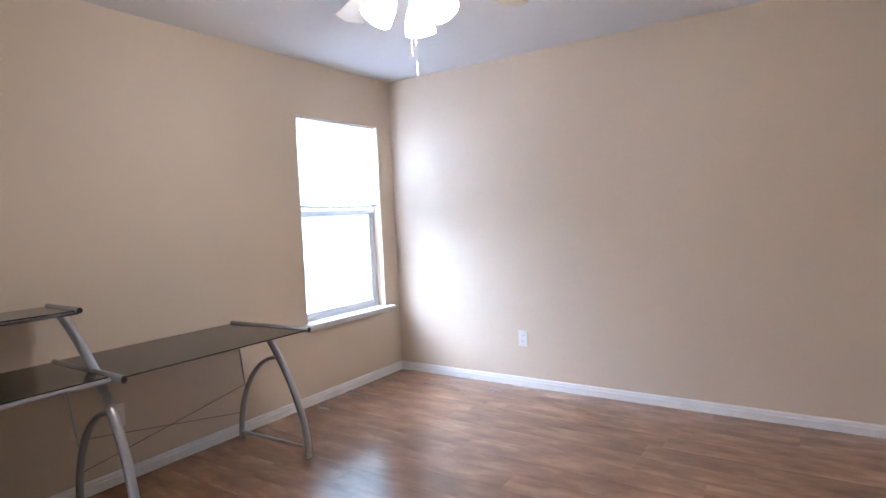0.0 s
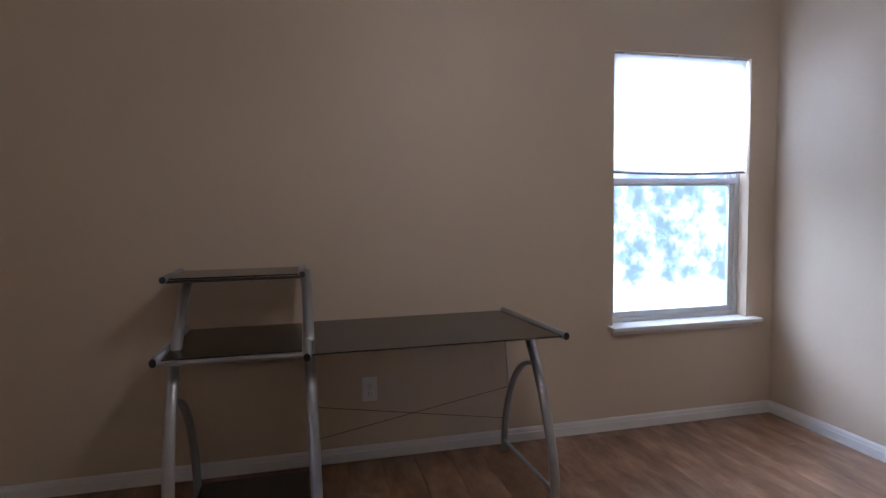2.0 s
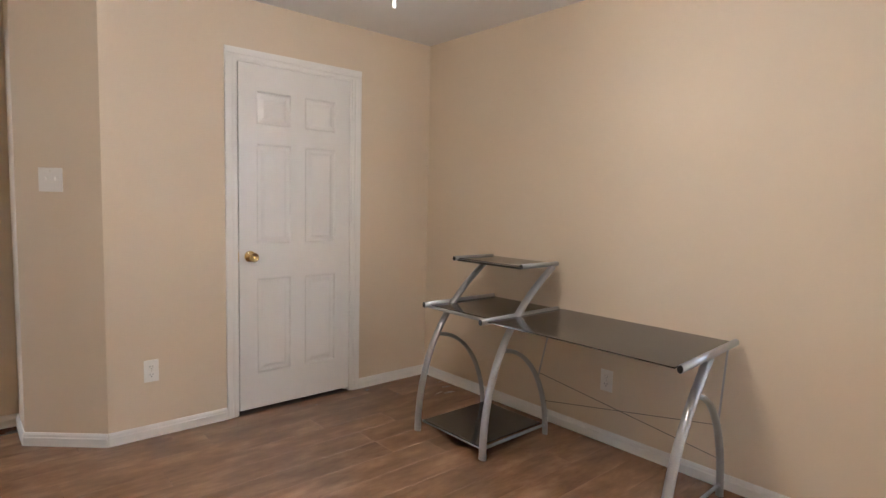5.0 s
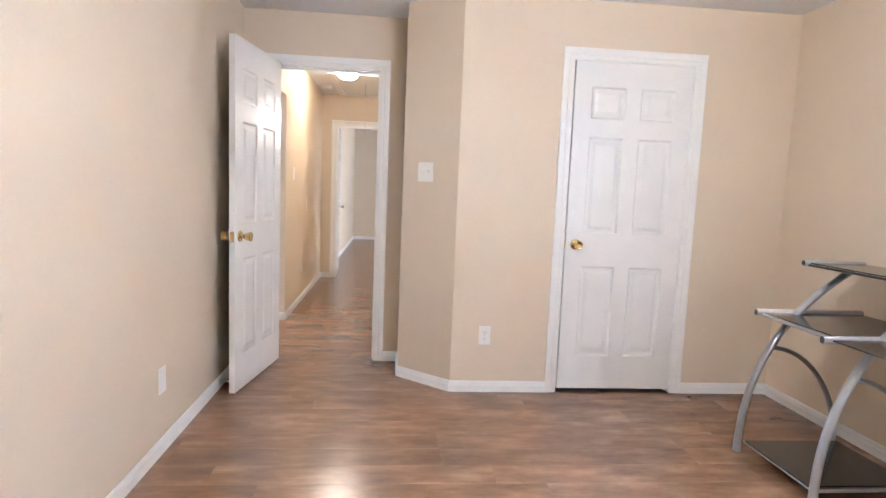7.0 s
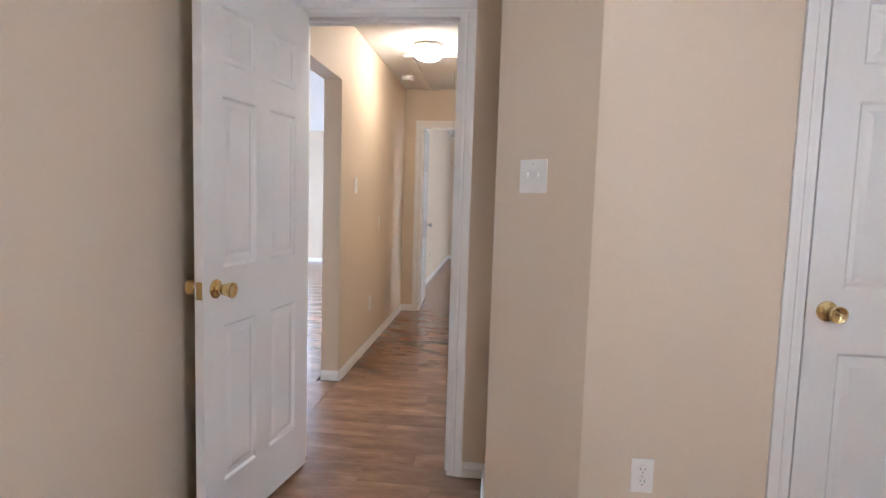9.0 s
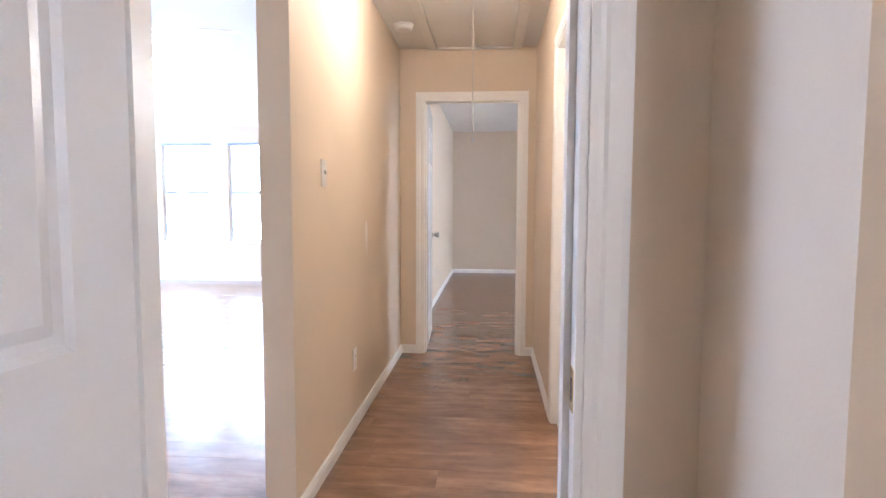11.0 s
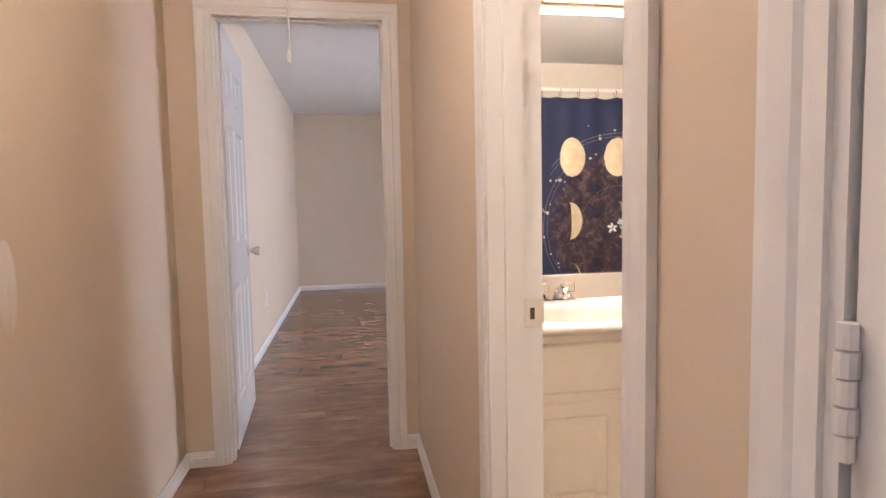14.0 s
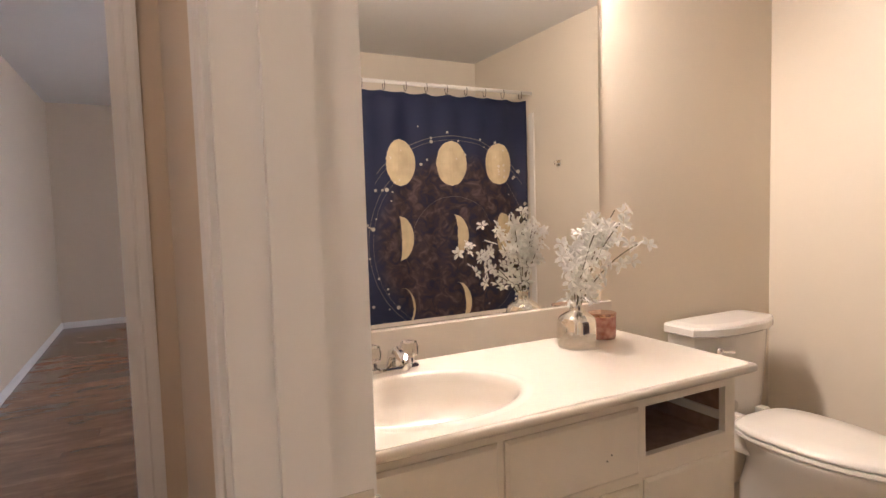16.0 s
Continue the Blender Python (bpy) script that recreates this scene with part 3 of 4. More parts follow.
casing("x", 2.548, 3.318, 0.0, -1, 2.052)
casing("x", 0.685, 1.405, YD0, -1, 2.04)
casing("x", 0.685, 1.405, YD1, 1, 2.04)
SHIFT = HALLWAY
casing("y", 1.233, 1.877, HE, -1, 2.04)
casing("y", 2.146, 2.80, HE, -1, 2.04)
casing("x", 0.748, 1.517, HN, -1, 2.035)
casing("y", 2.146, 2.80, HE + 0.12, 1, 2.04)
SHIFT = BEDROOM
jamb("x", 2.548, 3.318, 0.0, 0.115, 2.052, (0.045, 0.085))
jamb("x", 0.685, 1.405, YD0, YD1, 2.04, (YD0 + 0.045, YD0 + 0.085))
SHIFT = HALLWAY
jamb("y", 1.233, 1.877, HE, HE + 0.12, 2.04, (HE + 0.045, HE + 0.085))
jamb("y", 2.146, 2.80, HE, HE + 0.12, 2.04, (HE + 0.035, HE + 0.078))
jamb("x", 0.748, 1.517, HN, HN + 0.115, 2.035, (HN + 0.03, HN + 0.072))

# doors
SHIFT = BEDROOM
door("door_1", "white six-panel closet door, closed, with brass knob", 0.733, pose(2.5725, 0.010, 0.022), hinge_right=True, both=False)
door("door_2", "white six-panel bedroom door standing open against the wall", 0.708, pose(0.700, YD0 - 0.004, 0.012, 0, 0, -99.0), hinge_side=-1)
SHIFT = HALLWAY
door("door_3", "white six-panel linen closet door, closed, with brass knob", 0.612, pose(HE + 0.002, 1.8605, 0.012, 0, 0, -90), hinge_side=-1, both=False, knob_z=0.868)
door("door_4", "white six-panel door standing open into the far room", 0.738, pose(0.772, HN + 0.124, 0.012, 0, 0, 93.0), hinge_side=1, knob_mat=NICKEL)

# ---- bedroom window ----
SHIFT = BEDROOM
win = thing("window_1", "white single-hung window with a deep white sill", "window")
win["kind"] = "structure"
WY0, WY1, WZ0, WZ1 = -3.685, -2.845, 0.565, 2.0


def frame_ring(y0, y1, z0, z1, x0, x1, w):
    bm = box(x0, x1, y0, y0 + w, z0, z1)
    add_box(bm, x0, x1, y1 - w, y1, z0, z1)
    add_box(bm, x0, x1, y0 + w, y1 - w, z0, z0 + w)
    add_box(bm, x0, x1, y0 + w, y1 - w, z1 - w, z1)
    return bm


part("window_frame", frame_ring(WY0, WY1, WZ0, WZ1, 4.035, 4.095, 0.024), VINYLW, win)
part("lower_sash", frame_ring(WY0 + 0.025, WY1 - 0.025, WZ0 + 0.025, 1.345, 4.045, 4.068, 0.030), VINYLW, win)
part("upper_sash", frame_ring(WY0 + 0.025, WY1 - 0.025, 1.31, WZ1 - 0.025, 4.0695, 4.092, 0.032), VINYLW, win)
part("meeting_rail", box(4.030, 4.0445, WY0 + 0.025, WY1 - 0.025, 1.318, 1.352, 0.003), VINYLW, win)
p1 = part("pane", box(4.055, 4.058, WY0 + 0.054, WY1 - 0.054, WZ0 + 0.054, 1.316), GLASS, win)
p2 = part("pane", box(4.079, 4.082, WY0 + 0.056, WY1 - 0.056, 1.341, WZ1 - 0.056), GLASS, win)
p1.visible_shadow = p2.visible_shadow = False
part("window_sill", box(3.895, 4.036, -3.745, -2.815, 0.545, 0.5665, 0.005), TRIM, win, "deep white painted window sill")
part("apron", box(3.945, 3.9595, -3.72, -2.84, 0.515, 0.5445, 0.003), TRIM, win)
shade = thing("roman_shade", "white cloth shade drawn over the upper half of the window", "window shade")
bm = bmesh.new()
NY, NZ = 24, 16
grid = {}
for i in range(NY + 1):
    for k in range(NZ + 1):
        u, v = i / NY, k / NZ
        y = WY0 + 0.012 + u * (WY1 - WY0 - 0.024)
        sag = 0.010 * math.sin(math.pi * u) * (1 - v)
        grid[i, k] = bm.verts.new((3.985 + 0.006 * math.sin(v * 9 + u * 2) * (1 - v), y, 1.385 - sag + v * 0.605))
for i in range(NY):
    for k in range(NZ):
        bm.faces.new((grid[i, k], grid[i + 1, k], grid[i + 1, k + 1], grid[i, k + 1]))
bmesh.ops.solidify(bm, geom=bm.faces[:], thickness=0.0015)
part("cloth", bm, CLOTH, shade, "", True)
part("hem_fold", tube([(3.985, WY0 + 0.012 + u / 12 * 0.816, 1.380 - 0.010 * math.sin(math.pi * u / 12)) for u in range(13)], 0.012, 8, 0.007), material("grey_hem", (0.5, 0.5, 0.52), 0.8), shade)
part("head_rail", box(3.978, 3.998, WY0 + 0.006, WY1 - 0.006, 1.990, 1.9995), CORDM, shade)
for y in (-2.92, -3.24, -3.60):
    part("clip", box(3.962, 3.978, y - 0.018, y + 0.018, 1.988, 1.998, 0.002), NICKEL, shade)

# bright distance behind the openings; the west one is unseen, added for light
for nm, pts, mat in (("backdrop_garden", [(6.3, -9.5), (6.35, -9.5), (6.35, 3.5), (6.3, 3.5)], LEAFY),
                     ("backdrop_yard", [(-8.5, 11.5), (2.0, 11.5), (2.0, 11.55), (-8.5, 11.55)], BRIGHT),
                     ("backdrop_west_fill", [(-8.0, 2.5), (-7.95, 2.5), (-7.95, 9.5), (-8.0, 9.5)], BRIGHT),
                     ("backdrop_side", [(6.6, 4.6), (6.65, 4.6), (6.65, 8.6), (6.6, 8.6)], SHADY)):
    slab(nm, pts, -0.2, 4.2, mat, "bright blurred daylight and foliage outdoors", "backdrop")

# living-room and far-room windows
SHIFT = HALLWAY
for nm, x0 in (("window_2", -3.98), ("window_3", -2.87)):
    w = thing(nm, "bright white-framed living room window", "window")
    w["kind"] = "structure"
    for nme, za, zb in (("lower_sash", 0.62, 1.41), ("upper_sash", 1.40, 2.19)):
        bm = box(x0, x0 + 0.04, 8.45, 8.48, za, zb)
        add_box(bm, x0 + 0.81, x0 + 0.85, 8.45, 8.48, za, zb)
        add_box(bm, x0 + 0.04, x0 + 0.81, 8.45, 8.48, za, za + 0.04)
        add_box(bm, x0 + 0.04, x0 + 0.81, 8.45, 8.48, zb - 0.04, zb)
        part(nme, bm, VINYLW, w)
    part("head_rail", box(x0 + 0.002, x0 + 0.848, 8.405, 8.44, 2.145, 2.188), material("grey_blind_rail", (0.35, 0.4, 0.5), 0.5), w)
    part("window_sill", box(x0 - 0.04, x0 + 0.89, 8.34, 8.45, 0.595, 0.6195, 0.004), TRIM, w)

# ---- outlets and switches ----
SHIFT = BEDROOM
plate("wall_outlet", "white duplex outlet low on the wall", pose(2.82, YS + 0.0005, 0.355, 0, 0, 180), "outlet")
plate("wall_outlet", "white duplex outlet on the wall behind the desk", pose(XE - 0.0005, -1.55, 0.342, 0, 0, -90), "outlet")
plate("wall_outlet", "white duplex outlet beside the closet door", pose(2.094, -0.0005, 0.358), "outlet")
plate("cable_plate", "white blank plate low on the wall", pose(XW + 0.0005, -0.80, 0.335, 0, 0, 90), "blank")
SHIFT = HALLWAY
plate("wall_outlet", "white outlet low on the hall wall", pose(HW + 0.0005, 2.64, 0.372, 0, 0, 90), "outlet")
plate("wall_outlet", "white outlet low on the far room wall", pose(0.6005, 6.6, 0.40, 0, 0, 90), "outlet")
SHIFT = BEDROOM
chd = math.degrees(math.atan2(-0.28, 0.32))
plate("light_switch", "white double switch on the angled wall", pose(1.57 + 0.32 * 0.42, 0.28 * 0.58 - 0.0006, 1.345, 0, 0, chd), "switch", w=0.117)
SHIFT = HALLWAY
plate("light_switch", "white single switch on the hall wall", pose(HW + 0.0005, 2.115, 1.335, 0, 0, 90), "switch")
SHIFT = BEDROOM
stopper = thing("door_stop", "small white spring door stop on the baseboard", "door stop")
part("spring", tube([(XW + 0.014, 0.0, 0.05), (XW + 0.085, 0.0, 0.048)], 0.005, 8), PLASTIC, stopper)
part("rubber_tip", tube([(XW + 0.085, 0.0, 0.048), (XW + 0.10, 0.0, 0.048)], 0.008, 8), PLASTIC, stopper)
strike = thing("strike_plate", "brass strike plate on the bedroom door jamb", "strike plate")
part("plate", box(1.3912, 1.3928, YD0 + 0.008, YD0 + 0.036, 0.89, 0.955), BRASS, strike)
part("latch_hole_patch", box(1.3908, 1.3912, YD0 + 0.016, YD0 + 0.028, 0.905, 0.94), SLOT, strike)
SHIFT = HALLWAY
strike = thing("strike_plate", "worn nickel strike plate on the bathroom jamb", "strike plate")
part("plate", box(HE + 0.083, HE + 0.121, 2.7862, 2.7878, 0.885, 0.950), NICKEL, strike)
part("latch_hole_patch", box(HE + 0.094, HE + 0.105, 2.7858, 2.7862, 0.903, 0.930), SLOT, strike)
part("lip", box(HE + 0.121, HE + 0.127, 2.7862, 2.7905, 0.893, 0.942), NICKEL, strike)

# ---- desk ----
SHIFT = BEDROOM
desk = thing("computer_desk", "black smoked glass desk on silver tube frame against the wall", "desk")


def front_x(z, base, lean):
    return base + lean[0] * z * z + lean[1] * z ** 4


def side_frame(y, base, ztop, rear, rung, lean=(0.366, 0.268), splay=0.0, y_rear=None):
    """Front leg at y at its top, splay metres further at its foot; the arched rear leg ends at y_rear."""
    zz = [ztop * i / 16 for i in range(17)]
    foot, y_rear = y + splay, y if y_rear is None else y_rear
    leg = part("front_leg", tube([(front_x(z, base, lean), foot - splay * z / ztop, z) for z in zz], 0.016, 12, 0.021), SILVER, desk, "", True)
    part("foot_cap", tube([(base, foot, 0.0), (base + 0.001, foot, 0.03)], 0.0175, 12, 0.0225), SILVER, leg)
    h, x0 = 0.53, front_x(0.53, base, lean)
    y_mid = foot - splay * h / ztop
    pts = [(x0 + (rear - x0) * math.sin(a), y_mid + (y_rear - y_mid) * math.sin(a), h * math.cos(a)) for a in [math.pi / 2 * i / 16 for i in range(17)]]
    part("rear_leg", tube(pts, 0.011, 10, 0.017), SILVER, desk, "", True)
    if rung:
        part("rung", tube([(base + 0.012, foot, 0.055), (rear - 0.004, y_rear, 0.055)], 0.008, 8), SILVER, desk)


def shelf_tube(y, x0, x1, z, r=0.017, skew=0.0):
    """A tube along x; its front end lies skew metres aside."""
    t = part("shelf_tube", tube([(x0, y + skew, z), (x1, y, z)], r, 14, 0.013), SILVER, desk, "", True)
    part("end_cap", tube([(x0 - 0.003, y + skew, z), (x0 - 0.0005, y + skew, z)], r * 0.9, 14, 0.0118), ENDCAP, t)
    part("end_cap", tube([(x1 + 0.0005, y, z), (x1 + 0.003, y, z)], r * 0.9, 14, 0.0118), ENDCAP, t)


YL, YM, YR = -0.80, -1.27, -2.20
side_frame(YL, 3.262, 0.935, 3.778, False)
side_frame(YM, 3.287, 0.935, 3.787, True, splay=-0.018, y_rear=YM - 0.012)
side_frame(YR - 0.018, 3.32, 0.675, 3.87, True, (0.69, 0.0), y_rear=YR)
shelf_tube(YM + 0.005, 3.27, 3.88, 0.694)
shelf_tube(YR - 0.012, 3.305, 3.91, 0.694, skew=-0.045)
shelf_tube(YL + 0.035, 3.32, 3.88, 0.700)
shelf_tube(YL + 0.045, 3.55, 3.87, 0.951, 0.014)
shelf_tube(YM + 0.015, 3.57, 3.87, 0.951, 0.014)
part("desktop", prism([(3.30, YR - 0.038), (3.895, YR + 0.006), (3.895, YM - 0.014), (3.30, YM - 0.014)], 0.692, 0.698), SMOKED, desk, "smoked black glass desktop")
part("middle_shelf", box(3.355, 3.87, YM + 0.022, YL + 0.018, 0.694, 0.700, 0.0015), SMOKED, desk, "smoked black glass shelf")
part("upper_shelf", box(3.575, 3.865, YM + 0.030, YL + 0.030, 0.948, 0.954, 0.0015), SMOKED, desk, "smoked black glass shelf")
part("bottom_shelf", box(3.29, 3.78, YM + 0.018, YL - 0.018, 0.052, 0.058, 0.0015), SMOKED, desk, "smoked black glass shelf")
part("shelf_rail", tube([(3.352, YM + 0.006, 0.684), (3.352, YL + 0.030, 0.688)], 0.009, 10), SILVER, desk)
part("shelf_rail", tube([(3.575, YM + 0.02, 0.941), (3.575, YL + 0.04, 0.941)], 0.006, 10), ENDCAP, desk)
part("shelf_rail", tube([(3.30, YM, 0.045), (3.30, YL, 0.045)], 0.007, 10), SILVER, desk)
part("brace_rod", tube([(3.86, YR, 0.682), (3.80, YR, 0.30)], 0.0045, 8), SILVER, desk)
part("brace_rod", tube([(3.84, YM, 0.682), (3.72, YM, 0.33)], 0.0045, 8), SILVER, desk)
part("cross_wire", tube([(3.755, YM - 0.01, 0.20), (3.83, YR - 0.004, 0.335)], 0.0019, 6), WIRE, desk)
part("cross_wire", tube([(3.725, YM - 0.01, 0.36), (3.868, YR - 0.004, 0.165)], 0.0019, 6), WIRE, desk)

# ---- ceiling fan ----
FX, FY = 2.235, -1.875


def ceiling_fan(name, label, fx, fy, ztop, drop, lit, turn):
    f = thing(name, label, "ceiling fan", at=pose(fx, fy, 0))
    zc = ztop - drop
    part("canopy", lathe(((0.07, ztop - 0.001), (0.066, ztop - 0.03), (0.03, ztop - 0.06), (0.012, ztop - 0.062)), 24), FANW, f, "", True)
    part("downrod", tube([(0, 0, ztop - 0.06), (0, 0, zc + 0.07)], 0.012, 12), FANW, f)
    part("motor_housing", lathe(((0.03, zc + 0.075), (0.085, zc + 0.06), (0.105, zc + 0.03), (0.105, zc - 0.02), (0.085, zc - 0.045), (0.05, zc - 0.055)), 28), FANW, f, "", True)
    for k in range(5):
        a = radians(turn + 72 * k)
        m = Matrix.Rotation(a, 4, "Z")
        bm = bmesh.new()
        outline = []
        for i in range(13):
            u = i / 12
            wd = 0.052 + 0.016 * u if u < 0.9 else 0.068 * math.sqrt(max(0.0, 1 - ((u - 0.9) / 0.1) ** 2)) + 0.004
            outline.append((0.19 + 0.50 * u, wd))
        loop = [(x, w) for x, w in outline] + [(x, -w) for x, w in reversed(outline)]
        tilt = Matrix.Rotation(radians(11), 4, "X")
        lo = [bm.verts.new(m @ (tilt @ Vector((x, y, 0)) + Vector((0, 0, zc - 0.012)))) for x, y in loop]
        hi = [bm.verts.new(m @ (tilt @ Vector((x, y, 0.006)) + Vector((0, 0, zc - 0.012)))) for x, y in loop]
        bm.faces.new(lo[::-1])
        bm.faces.new(hi)
        for i in range(len(loop)):
            j = (i + 1) % len(loop)
            bm.faces.new((lo[i], lo[j], hi[j], hi[i]))
        blade = part("blade", bm, BLADE, f, "cream fan blade")
        bm = bmesh.new()
        add_box(bm, 0.09, 0.25, -0.018, 0.018, zc - 0.026, zc - 0.019)
        bmesh.ops.transform(bm, matrix=m, verts=bm.verts[:])
        part("blade_arm", bm, FANW, blade)
    part("light_hub", lathe(((0.05, zc - 0.056), (0.062, zc - 0.07), (0.062, zc - 0.10), (0.04, zc - 0.125), (0.02, zc - 0.13)), 24), FANW, f, "", True)
    if lit:
        for k in range(3):
            m = Matrix.Rotation(radians(turn + 10 + 120 * k), 4, "Z") @ Matrix.Translation((0.062, 0, zc - 0.10)) @ Matrix.Rotation(radians(148), 4, "Y")
            arm = part("socket_arm", lathe(((0.014, -0.01), (0.016, 0.02), (0.024, 0.03), (0.024, 0.038)), 16, m), FANW, f, "", True)
            part("glass_shade", lathe(((0.024, 0.039), (0.036, 0.058), (0.050, 0.09), (0.056, 0.125), (0.059, 0.150), (0.045, 0.148), (0.01, 0.11)), 24, m), SHADEGLOW, arm, "glowing white glass shade", True)
        for dx, dy, zb in ((0.017, -0.036, zc - 0.415), (-0.016, 0.039, zc - 0.365)):
            ch = part("pull_chain", tube([(dx * 0.9, dy * 0.9, zc - 0.11), (dx, dy, zb + 0.045)], 0.0011, 6), NICKEL, f)
            part("chain_pull", lathe(((0.003, zb + 0.05), (0.0035, zb + 0.03), (0.0048, zb + 0.006), (0.004, zb)), 12, Matrix.Translation((dx, dy, 0))), PLASTIC, ch)
    return f


ceiling_fan("ceiling_fan", "white ceiling fan with cream blades and lit glass shades", FX, FY, 2.385, 0.17, True, 45)
ceiling_fan("ceiling_fan", "pale ceiling fan with lit shades under the vaulted ceiling", -0.95, 3.05, 3.66, 1.38, True, 20)

# ---- hall ----
SHIFT = HALLWAY
lamp = thing("ceiling_light", "lit round dome light on the hall ceiling", "ceiling light", at=pose(1.03, 2.45, 0))
part("base_ring", lathe(((0.112, 2.4295), (0.114, 2.404), (0.104, 2.402)), 32), FANW, lamp)
part("dome", lathe(((0.100, 2.4015), (0.106, 2.390), (0.108, 2.378), (0.109, 2.362), (0.100, 2.338), (0.078, 2.318), (0.045, 2.307), (0.008, 2.304)), 32), DOMEGLOW, lamp, "glowing white glass dome", True)
hatch = thing("attic_hatch", "white attic hatch with trim on the hall ceiling", "attic hatch")
part("panel", box(0.865, 1.44, 2.83, 4.16, 2.420, 2.4295, 0.002), CEIL, hatch)
for a in ((0.79, 0.855, 2.76, 4.205), (1.45, 1.515, 2.76, 4.205), (0.8555, 1.4495, 2.76, 2.822), (0.8555, 1.4495, 4.168, 4.205)):
    part("trim_board", box(*a, 2.412, 2.4292, 0.003), TRIM, hatch)
part("pull_cord", tube([(1.168, 3.30, 2.42), (1.170, 3.30, 2.0), (1.170, 3.30, 1.625)], 0.0028, 6), CORDM, hatch)
part("cord_knob", lathe(((0.003, 1.63), (0.007, 1.62), (0.007, 1.60), (0.004, 1.592)), 12, Matrix.Translation((1.170, 3.30, 0))), CORDM, hatch)
smoke = thing("smoke_detector", "white smoke detector on the hall ceiling", "smoke detector", at=pose(0.685, 3.62, 0))
part("base_plate", lathe(((0.068, 2.4296), (0.068, 2.418)), 28), PLASTIC, smoke)
part("body", lathe(((0.062, 2.4175), (0.060, 2.395), (0.045, 2.388), (0.01, 2.387)), 28), PLASTIC, smoke, "", True)



def filler_smear():
    """White filler, dense at the top and wiped out downwards into the wall's own paint."""
    m = material("white_filler", (0.80, 0.77, 0.74), 0.7)
    nt = m.node_tree
    b = nt.nodes["Principled BSDF"]
    geo = nt.nodes.new("ShaderNodeNewGeometry")
    mp = nt.nodes.new("ShaderNodeMapping")
    mp.inputs["Scale"].default_value = (1, 60, 9)
    nt.links.new(geo.outputs["Position"], mp.inputs["Vector"])
    n = nt.nodes.new("ShaderNodeTexNoise")
    n.inputs["Scale"].default_value = 1.0
    nt.links.new(mp.outputs[0], n.inputs["Vector"])
    sep = nt.nodes.new("ShaderNodeSeparateXYZ")
    nt.links.new(geo.outputs["Position"], sep.inputs[0])
    fade = nt.nodes.new("ShaderNodeMapRange")
    fade.inputs["From Min"].default_value, fade.inputs["From Max"].default_value = 0.90, 1.08
    nt.links.new(sep.outputs["Z"], fade.inputs["Value"])
    both = nt.nodes.new("ShaderNodeMath")
    both.operation = "MULTIPLY_ADD"
    both.inputs[1].default_value = 1.3
    nt.links.new(fade.outputs["Result"], both.inputs[0])
    low = nt.nodes.new("ShaderNodeMath")
    low.operation = "SUBTRACT"
    low.inputs[1].default_value = 0.35
    nt.links.new(n.outputs["Fac"], low.inputs[0])
    nt.links.new(low.outputs[0], both.inputs[2])
    both.use_clamp = True
    mix = nt.nodes.new("ShaderNodeMix")
    mix.data_type = "RGBA"
    mix.inputs["A"].default_value, mix.inputs["B"].default_value = (0.655, 0.543, 0.408, 1), (0.76, 0.71, 0.65, 1)
    nt.links.new(both.outputs[0], mix.inputs["Factor"])
    nt.links.new(mix.outputs["Result"], b.inputs["Base Color"])
    return m


bm = lathe([(0.11, 0.0002), (0.108, 0.0006)], 28, Matrix.Translation((HW, 2.96, 1.0)) @ Matrix.Rotation(radians(90), 4, "Y") @ Matrix.Diagonal((1, 0.34, 1, 1)))
tagged(finish("wall_patch", bm, filler_smear()), "smeared patch of white filler on the hall wall", "wall patch")

# ---- bathroom ----
VX0, VX1, VYF, VZ = HE + 0.1205, 3.005, 3.30, 0.74
van = thing("vanity_cabinet", "cream painted vanity cabinet with one drawer front missing", "cabinet")
XC = [VX0, 1.84, 2.205, 2.245, 2.62, 2.655, 2.955, VX1]
bm = box(VX0, VX1, VYF + 0.02, YB - 0.001, 0.09, 0.55)
part("body", bm, CABINET, van)
part("side_panel", box(VX0, VX0 + 0.012, VYF + 0.02, YB - 0.002, 0.5505, VZ - 0.001), CABINET, van)
part("side_panel", box(2.6305, 2.645, VYF + 0.02, YB - 0.002, 0.5505, VZ - 0.001), CABINET, van)
part("side_panel", box(2.9905, VX1, VYF + 0.02, YB - 0.002, 0.5505, VZ - 0.001), CABINET, van)
bm = box(2.646, 2.990, VYF + 0.02, YB - 0.003, 0.5502, 0.556)
add_box(bm, 2.646, 2.990, YB - 0.012, YB - 0.003, 0.556, VZ - 0.002)
add_box(bm, 2.646, 2.652, VYF + 0.02, YB - 0.013, 0.556, VZ - 0.002)
add_box(bm, 2.984, 2.990, VYF + 0.02, YB - 0.013, 0.556, VZ - 0.002)
part("drawer_bay", bm, CABIN_IN, van, "bare brown inside of the missing drawer")
part("drawer_runner", box(2.973, 2.9835, VYF + 0.03, YB - 0.03, 0.60, 0.625, 0.002), PLASTIC, van)
bm = bmesh.new()
for a, b in ((VX0, 1.835), (2.205, 2.245), (2.62, 2.66), (2.965, VX1)):
    add_box(bm, a, b, VYF, VYF + 0.0195, 0.09, VZ - 0.001)
for a, b in ((1.8352, 2.2048), (2.2452, 2.6198), (2.6602, 2.9648)):
    add_box(bm, a, b, VYF, VYF + 0.0195, 0.705, VZ - 0.001)
    add_box(bm, a, b, VYF, VYF + 0.0195, 0.50, 0.575 if a > 2.65 else 0.55)
    add_box(bm, a, b, VYF, VYF + 0.0195, 0.09, 0.135)
